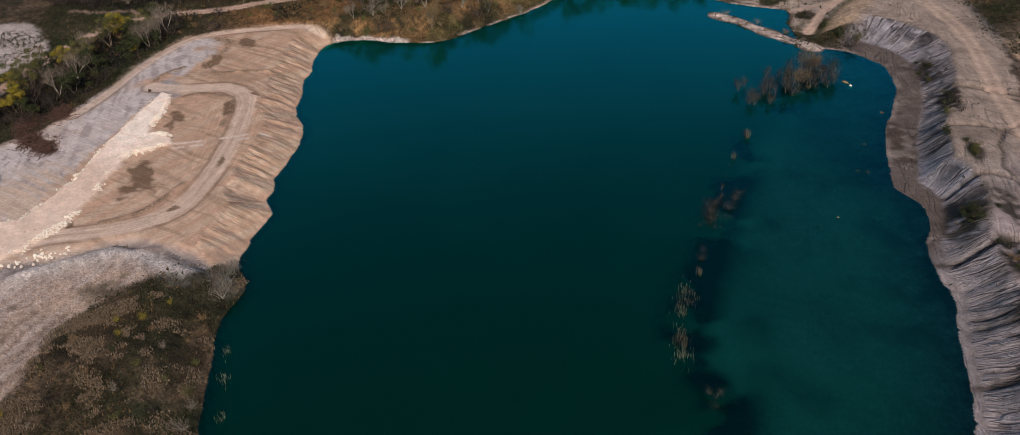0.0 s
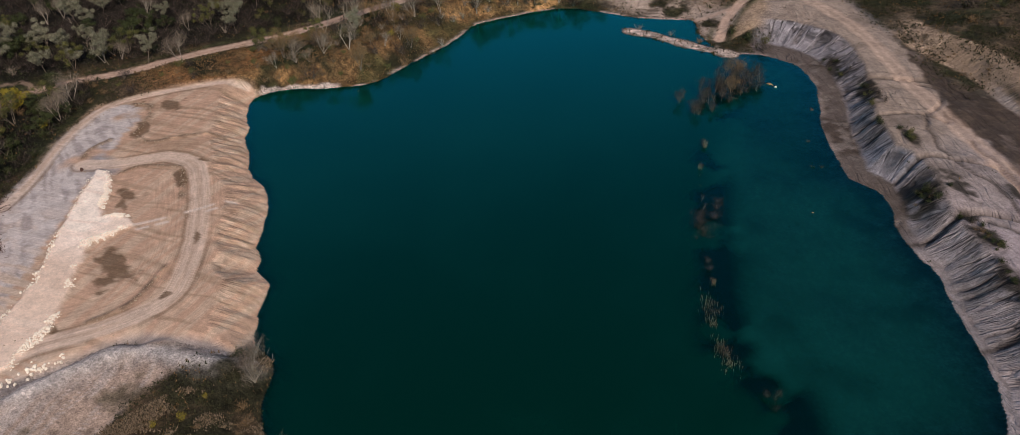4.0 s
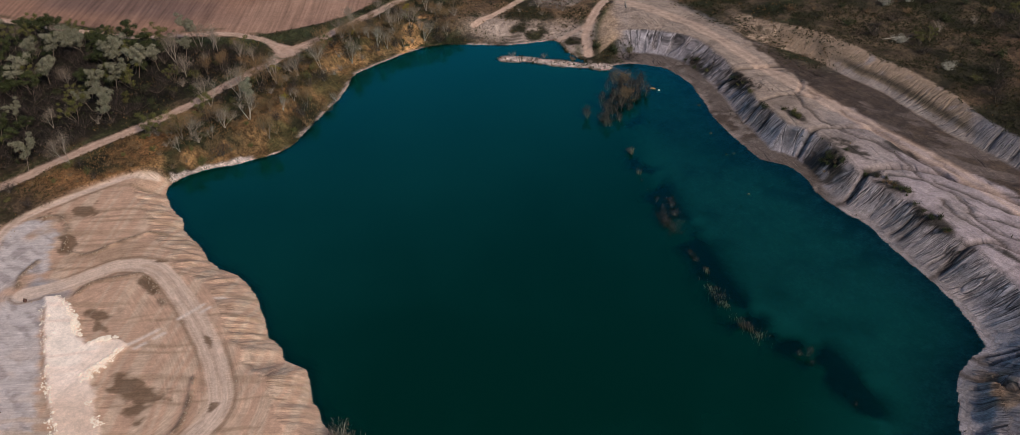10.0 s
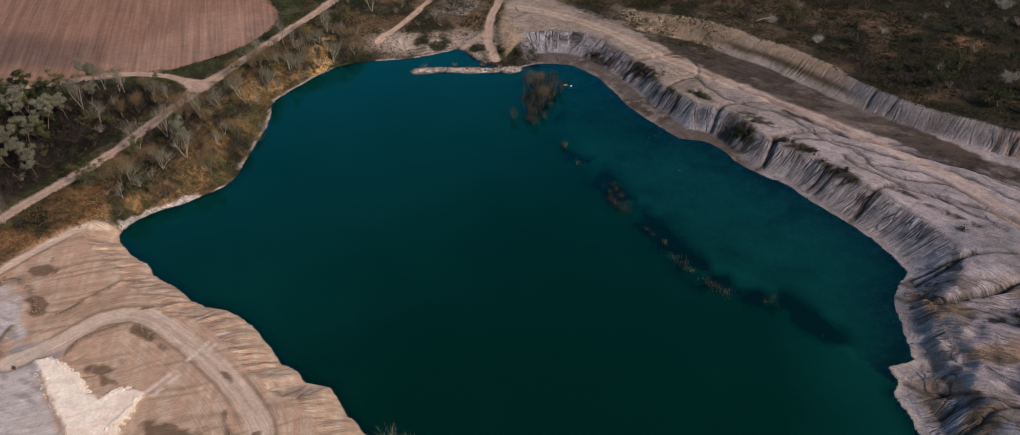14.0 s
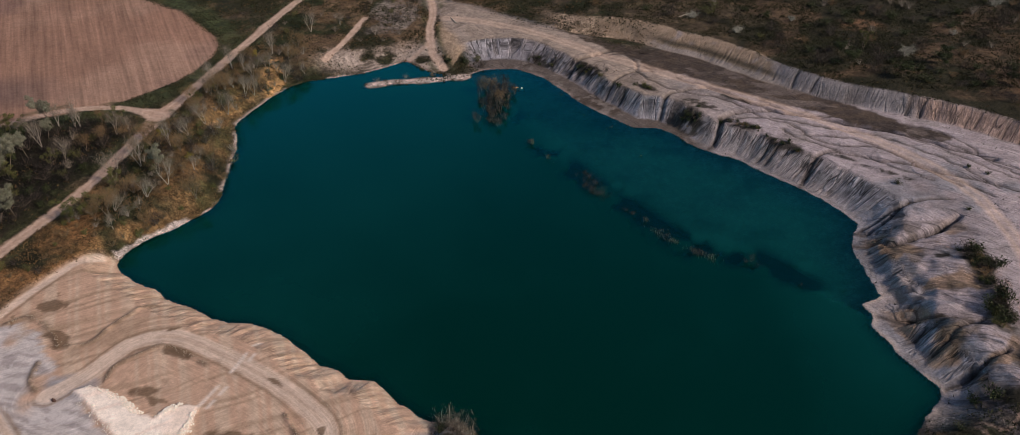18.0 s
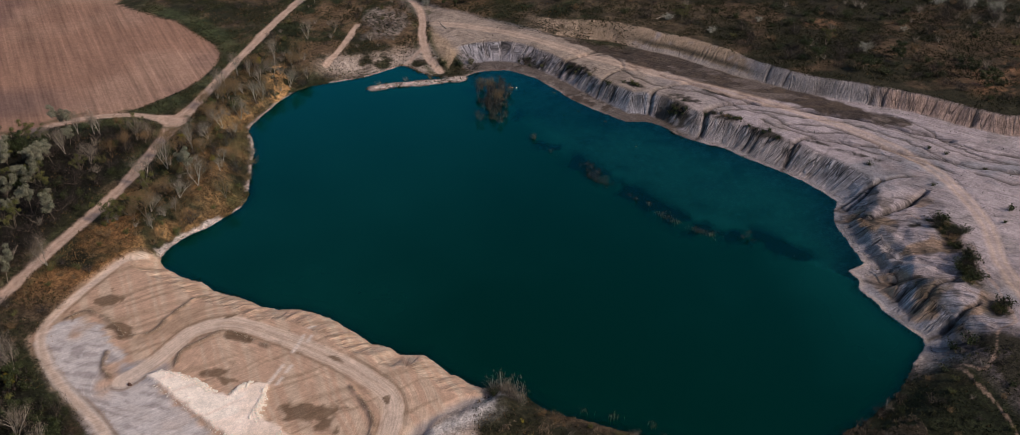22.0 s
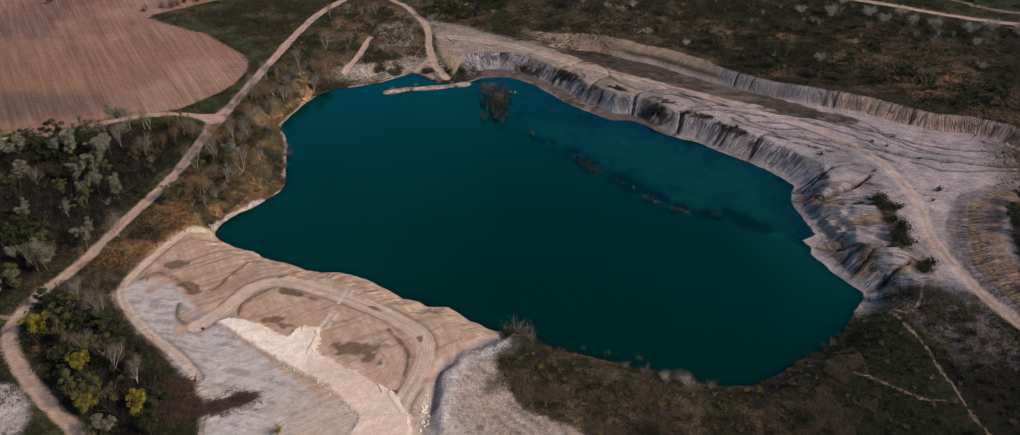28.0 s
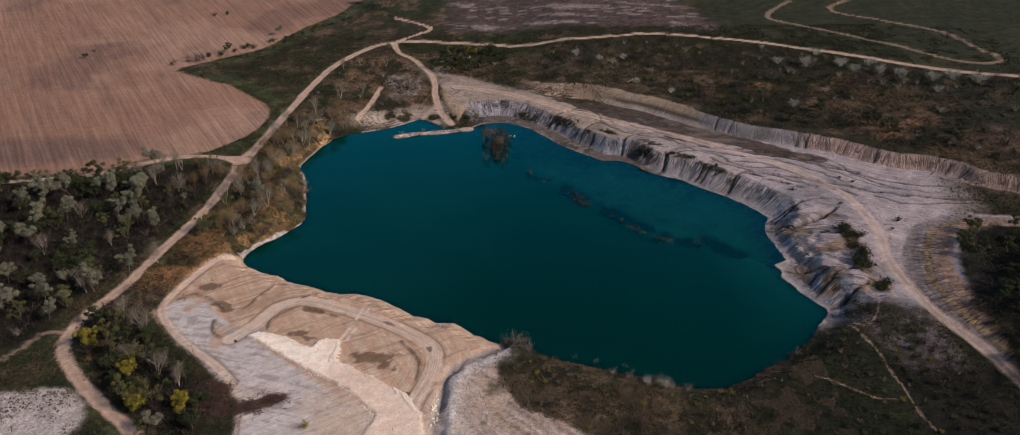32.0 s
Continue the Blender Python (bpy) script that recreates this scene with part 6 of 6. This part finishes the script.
q = np.random.default_rng(41)
for n, (x, y) in enumerate(rubble_spots(230, 42)):
    ob = tagged(new("boulder", STONES[n % 6]), "pale limestone boulder at the edge of the rubble road", "boulder", "boulders of the rubble road")
    s = q.uniform(0.3, 0.75)
    ob.matrix_basis = Matrix.LocRotScale((x, y, sample(x, y) + 0.10 * s), Euler(q.uniform(0, 6, 3)), (s, s, s * 0.9))
for n in range(40):
    x, y = -14.6 + q.normal(0, 0.5), -76 + 12 * q.uniform()
    ob = tagged(new("boulder", STONES[n % 6]), "pale limestone boulder tipped beside the ditch", "boulder", "boulders by the ditch")
    s = q.uniform(0.5, 1.0)
    ob.matrix_basis = Matrix.LocRotScale((x, y, sample(x, y) + 0.12 * s), Euler(q.uniform(0, 6, 3)), (s, s, s * 0.9))


def small_stones(name, spots, low, high, mat, label):
    """Loose stones too many to count, in one mesh."""
    base = np.array([v.co[:] for v in STONES[0].vertices])
    tri = np.array([p.vertices[:] for p in STONES[0].polygons])
    q = np.random.default_rng(77)
    co, faces = [], []
    for n, (x, y) in enumerate(spots):
        s = q.uniform(low, high)
        t = q.uniform(0, 6.28)
        rot = np.array([[math.cos(t), -math.sin(t), 0], [math.sin(t), math.cos(t), 0], [0, 0, 1]])
        co.append((base * q.uniform(0.7, 1.2, 3) * s) @ rot.T + (x, y, sample(x, y) + 0.1 * s))
        faces.append(tri + n * len(base))
    me = mesh_from(name, np.vstack(co), np.vstack(faces), False)
    me.materials.append(mat)
    return tagged(new(name, me), label, "stones", kind="stuff")


small_stones("rubble_stones", rubble_spots(1500, 43), 0.15, 0.45, M_STONE, "loose broken limestone rubble along the pale road")
spots = []
for line, off, gap in [(LOOP, 2.8, 0.6), (LOOP, -2.8, 0.7), (RIM, 2.2, 0.6)] + [(row, o, 0.16) for row in CELLS for o in (0.0, 0.15)]:
    for a, b in zip(line[:-1], line[1:]):
        w = b - a
        ll = np.linalg.norm(w)
        for k in range(int(ll / gap)):
            if q.uniform() < 0.45:
                p = a + w * q.uniform() + np.array([-w[1], w[0]]) / ll * (off + q.normal(0, 0.35))
                spots.append(p)
M_CLOD = bark_material("earth_clods", (0.22, 0.16, 0.11), (0.42, 0.33, 0.25), 0.3)
small_stones("earth_clods", spots, 0.12, 0.42, M_CLOD, "loose earth clods pushed up beside the wheel tracks")


def brush_pile(x, y, wide, count, seed):
    q = np.random.default_rng(seed)
    segs = []
    for _ in range(count):
        a = np.array([q.normal(0, wide), q.normal(0, wide * 0.55), 0.0])
        a[2] = sample(x + a[0], y + a[1]) + 0.9 * math.exp(-(a[0] / wide) ** 2 - (a[1] / (wide * 0.6)) ** 2) * q.uniform(0.1, 1.0)
        t = q.uniform(0, 6.28)
        way = np.array([math.cos(t), math.sin(t), q.normal(0, 0.25)])
        ll = q.uniform(0.7, 2.6)
        segs.append((a - way * ll / 2, a + way * ll / 2, 0.07, 0.03))
    co, faces = tubes(segs, 4)
    co[:, :2] += (x, y)
    me = mesh_from("brush_pile", co, faces)
    me.materials.append(M_WOOD_DARK)
    tagged(new("brush_pile", me), "heap of dark reddish cut branches on bare ground", "brush pile", "brush piles", "stuff")


brush_pile(-57.5, -65.5, 2.4, 300, 1)
brush_pile(-62.5, -68.5, 2.8, 380, 2)
brush_pile(-74, -61.5, 2.8, 420, 3)
brush_pile(-72.5, -69, 3.2, 420, 4)


def mound(name, x, y, wide, tall, mat, label, category, seed):
    q = np.random.default_rng(seed)
    n = 18
    t = np.linspace(0, 2 * math.pi, n, endpoint=False)
    rings, co, faces = 6, [], []
    shape = 1 + 0.25 * np.sin(2 * t + q.uniform(0, 6)) + 0.15 * np.sin(5 * t + q.uniform(0, 6))
    for k in range(rings + 1):
        f = k / rings
        for m in range(n):
            rad = wide * shape[m] * (1 - f) + 1e-3
            co.append((rad * math.cos(t[m]), rad * 0.6 * math.sin(t[m]), -0.7 + (tall + 0.7) * math.sin(f * math.pi / 2) * q.uniform(0.9, 1.05)))
    for k in range(rings):
        for m in range(n):
            a, b = k * n + m, k * n + (m + 1) % n
            faces.append((a, b, b + n, a + n))
    me = mesh_from(name, np.array(co), np.array(faces))
    me.materials.append(mat)
    ob = tagged(new(name, me), label, category)
    ob.location = (x, y, 0)
    return ob


M_OCHRE = bark_material("ochre_earth", (0.22, 0.11, 0.05), (0.42, 0.24, 0.12), 0.4)
mound("earth_islet", 5.2, 107.6, 1.5, 0.35, M_OCHRE, "small ochre earth islet rising out of the shallows", "islet", 3)
mound("chalk_block", 7.2, 107.2, 0.7, 0.4, M_STONE, "pale stone block standing in the shallows", "stone", 4)
mound("mud_islet", 45.5, 66.5, 0.8, 0.15, M_OCHRE, "tiny reddish mud islet in the shallow water", "islet", 5)


# ---------------------------------------------------------------- grass, too fine to count
def grid_at(a, x, y):
    i, j = np.clip(np.searchsorted(GX, x), 0, NX - 1), np.clip(np.searchsorted(GY, y), 0, NY - 1)
    return a[j, i]


def tufts(name, count, ring, weight, low, high, wide, mat, label, seed):
    q = np.random.default_rng(seed)
    lo, hi = np.array(ring, float)
    x, y = q.uniform(lo[0], hi[0], count * 4), q.uniform(lo[1], hi[1], count * 4)
    ok = q.uniform(size=x.shape) < weight(x, y)
    x, y = x[ok][:count], y[ok][:count]
    z = grid_at(HH, x, y) - 0.05
    co, faces = [], []
    n = len(x)
    blades = 3
    for _ in range(blades):
        t = q.uniform(0, 6.28, n)
        hgt = q.uniform(low, high, n)
        w = q.uniform(0.4, 1.0, n) * wide
        ox, oy = q.normal(0, wide, n), q.normal(0, wide, n)
        a = np.stack([x + ox - w * np.cos(t), y + oy - w * np.sin(t), z], 1)
        b = np.stack([x + ox + w * np.cos(t), y + oy + w * np.sin(t), z], 1)
        c = np.stack([x + ox + q.normal(0, wide, n), y + oy + q.normal(0, wide, n), z + hgt], 1)
        co.append(np.stack([a, b, c], 1).reshape(-1, 3))
    co = np.vstack(co)
    me = mesh_from(name, co, np.arange(len(co)).reshape(-1, 3), False)
    me.materials.append(mat)
    return tagged(new(name, me), label, "grass", kind="stuff")


bare_ground = np.clip(np.maximum.reduce([cut, scree * 0.5, fill, south, field, road, under, clay * 0.992, rim, sandy * 0.7, 1 - ramp(clear_d, 0.9, 1.1)]), 0, 1)


def grass_w(x, y):
    tawny = np.maximum(grid_at(bank, x, y), grid_at(west, x, y))
    tawny = np.maximum(tawny, ramp(grid_at(np.maximum(wood_d, copse_d), x, y), -2, 3))
    return (1 - grid_at(bare_ground, x, y)) * (1 - 0.85 * tawny) * ramp(fbm(x, y, 6, 3, 310), 0.3, 0.6)


def dry_w(x, y):
    return (1 - grid_at(bare_ground, x, y)) * np.maximum(0.25 - 0.21 * np.maximum(grid_at(upland, x, y), ramp(x, 56, 72)), np.maximum(grid_at(bank, x, y), grid_at(west, x, y))) * ramp(fbm(x, y, 5, 3, 311), 0.38, 0.62)


M_GRASS = leaf_material("dark_grass", (0.014, 0.016, 0.007), (0.042, 0.042, 0.018), 0.8)
M_DRY = leaf_material("dry_grass", (0.07, 0.043, 0.019), (0.21, 0.13, 0.062), 0.8)
tufts("dark_grass", 80000, ((-150, -86), (205, 230)), grass_w, 0.12, 0.55, 0.22, M_GRASS, "dark green tufted grass on rough ground", 61)
def south_w(x, y):
    return (1 - grid_at(bare_ground, x, y)) * ramp(fbm(x, y, 4, 3, 312), 0.48, 0.62)


M_PINK = leaf_material("faded_grass", (0.045, 0.036, 0.024), (0.28, 0.21, 0.15), 0.8)
tufts("faded_grass", 34000, ((6, -86), (92, -36)), south_w, 0.15, 0.6, 0.12, M_PINK, "faded pinkish-brown grass tufts on the south bank", 63)
tufts("upland_grass", 22000, ((60, 95), (260, 230)), south_w, 0.15, 0.5, 0.2, M_GRASS, "dark rough grass on the dry upland", 64)
tufts("dry_grass", 50000, ((-130, -86), (205, 200)), dry_w, 0.2, 0.7, 0.16, M_DRY, "tawny dry grass stalks on rough ground", 62)


def undergrowth(name, rings, count, mat, label, seed):
    """Low dark growth under the trees, leaf by leaf in one mesh."""
    q = np.random.default_rng(seed)
    spots = []
    for ring, share in rings:
        ring = np.array(ring, float)
        p = q.uniform(ring.min(0), ring.max(0), (int(count * share * 2.2), 2))
        p = p[inside(p[:, 0], p[:, 1], ring)][:int(count * share)]
        spots.append(p)
    p = np.vstack(spots)
    p = p[(grid_at(bare_ground, p[:, 0], p[:, 1]) < 0.3) & (fbm(p[:, 0], p[:, 1], 5, 3, 320) > 0.38)]
    z = grid_at(HH, p[:, 0], p[:, 1])
    tall = 1.6 * np.clip(fbm(p[:, 0], p[:, 1], 4, 3, 321) - 0.3, 0.02, 1)
    c = np.column_stack([p, z + 0.1 + tall * q.uniform(0.2, 1.6, len(p))])
    co, faces = leaves(q, c, len(c) * 2, np.array([0.35, 0.35, 0.15]), 0.2, 1.5)
    me = mesh_from(name, co, faces, False)
    me.materials.append(mat)
    return tagged(new(name, me), label, "undergrowth", kind="stuff")


undergrowth("undergrowth", ((WOOD, 0.6), (COPSE, 0.2), (HILL_WOOD, 0.2)), 20000, L["brown"], "low brown leafless undergrowth on the wood floor", 71)
undergrowth("dark_undergrowth", ((WOOD, 0.55), (COPSE, 0.2), (HILL_WOOD, 0.25)), 11000, L["green"], "low dark green undergrowth on the wood floor", 72)


# ---------------------------------------------------------------- small things
def fallen_log(x, y, ex, ey, thick, seed):
    q = np.random.default_rng(seed)
    a, b = np.array([x, y, sample(x, y) + thick * 0.6]), np.array([ex, ey, sample(ex, ey) + thick * 0.6])
    m = 0.5 * (a + b) + np.array([q.normal(0, 0.3), q.normal(0, 0.3), 0.05])
    way = b - a
    side = np.array([-way[1], way[0], 0.0]) / np.linalg.norm(way)
    segs = [(a, m, thick, thick * 0.8), (m, b, thick * 0.8, thick * 0.5), (m, m + side * 1.2 + np.array([0, 0, 0.5]), thick * 0.4, 0.03),
            (b, b + 0.25 * way / np.linalg.norm(way) - side * 0.9 + np.array([0, 0, 0.3]), thick * 0.35, 0.03)]
    co, faces = tubes(segs, 8)
    me = mesh_from("fallen_trunk", co, faces)
    me.materials.append(M_PALE_BARK)
    tagged(new("fallen_trunk", me), "pale dead tree trunk lying on dry ground", "log", "fallen trunks")


fallen_log(60, 146, 64, 149.5, 0.16, 1)
fallen_log(-21, 150, -24, 156, 0.2, 2)
fallen_log(88, -57, 92, -58.5, 0.15, 3)


def field_post(x, y, tall):
    top = tagged(new("post"), "thin grey wooden post standing in the ploughed field", "post")
    z = sample(x, y)
    co, faces = tubes([((0, 0, -0.4), (0, 0, tall), 0.11, 0.08)], 8)
    me = mesh_from("shaft", co, faces)
    me.materials.append(M_PALE_BARK)
    new("shaft", me).parent = top
    co, faces = tubes([((-0.6, 0, tall - 0.35), (0.6, 0, tall - 0.35), 0.06, 0.06)], 6)
    me = mesh_from("crossarm", co, faces)
    me.materials.append(M_PALE_BARK)
    new("crossarm", me).parent = top
    top.location = (x, y, z)


field_post(-211, 192, 5.0)
M_ORANGE = bark_material("orange_plastic", (0.62, 0.24, 0.05), (0.75, 0.33, 0.08), 0.3)
mound("orange_heap", -57, -65, 0.7, 0.5, M_ORANGE, "small heap of bright orange earth beside cut branches", "heap", 6).location.z = sample(-57, -65)
mound("dark_heap", -74, -41, 0.9, 0.7, M_WOOD_DARK, "small dark heap of brushwood on pale clay", "heap", 7).location.z = sample(-74, -41)
plant("yellow_bush", -47, -76, 0.9)
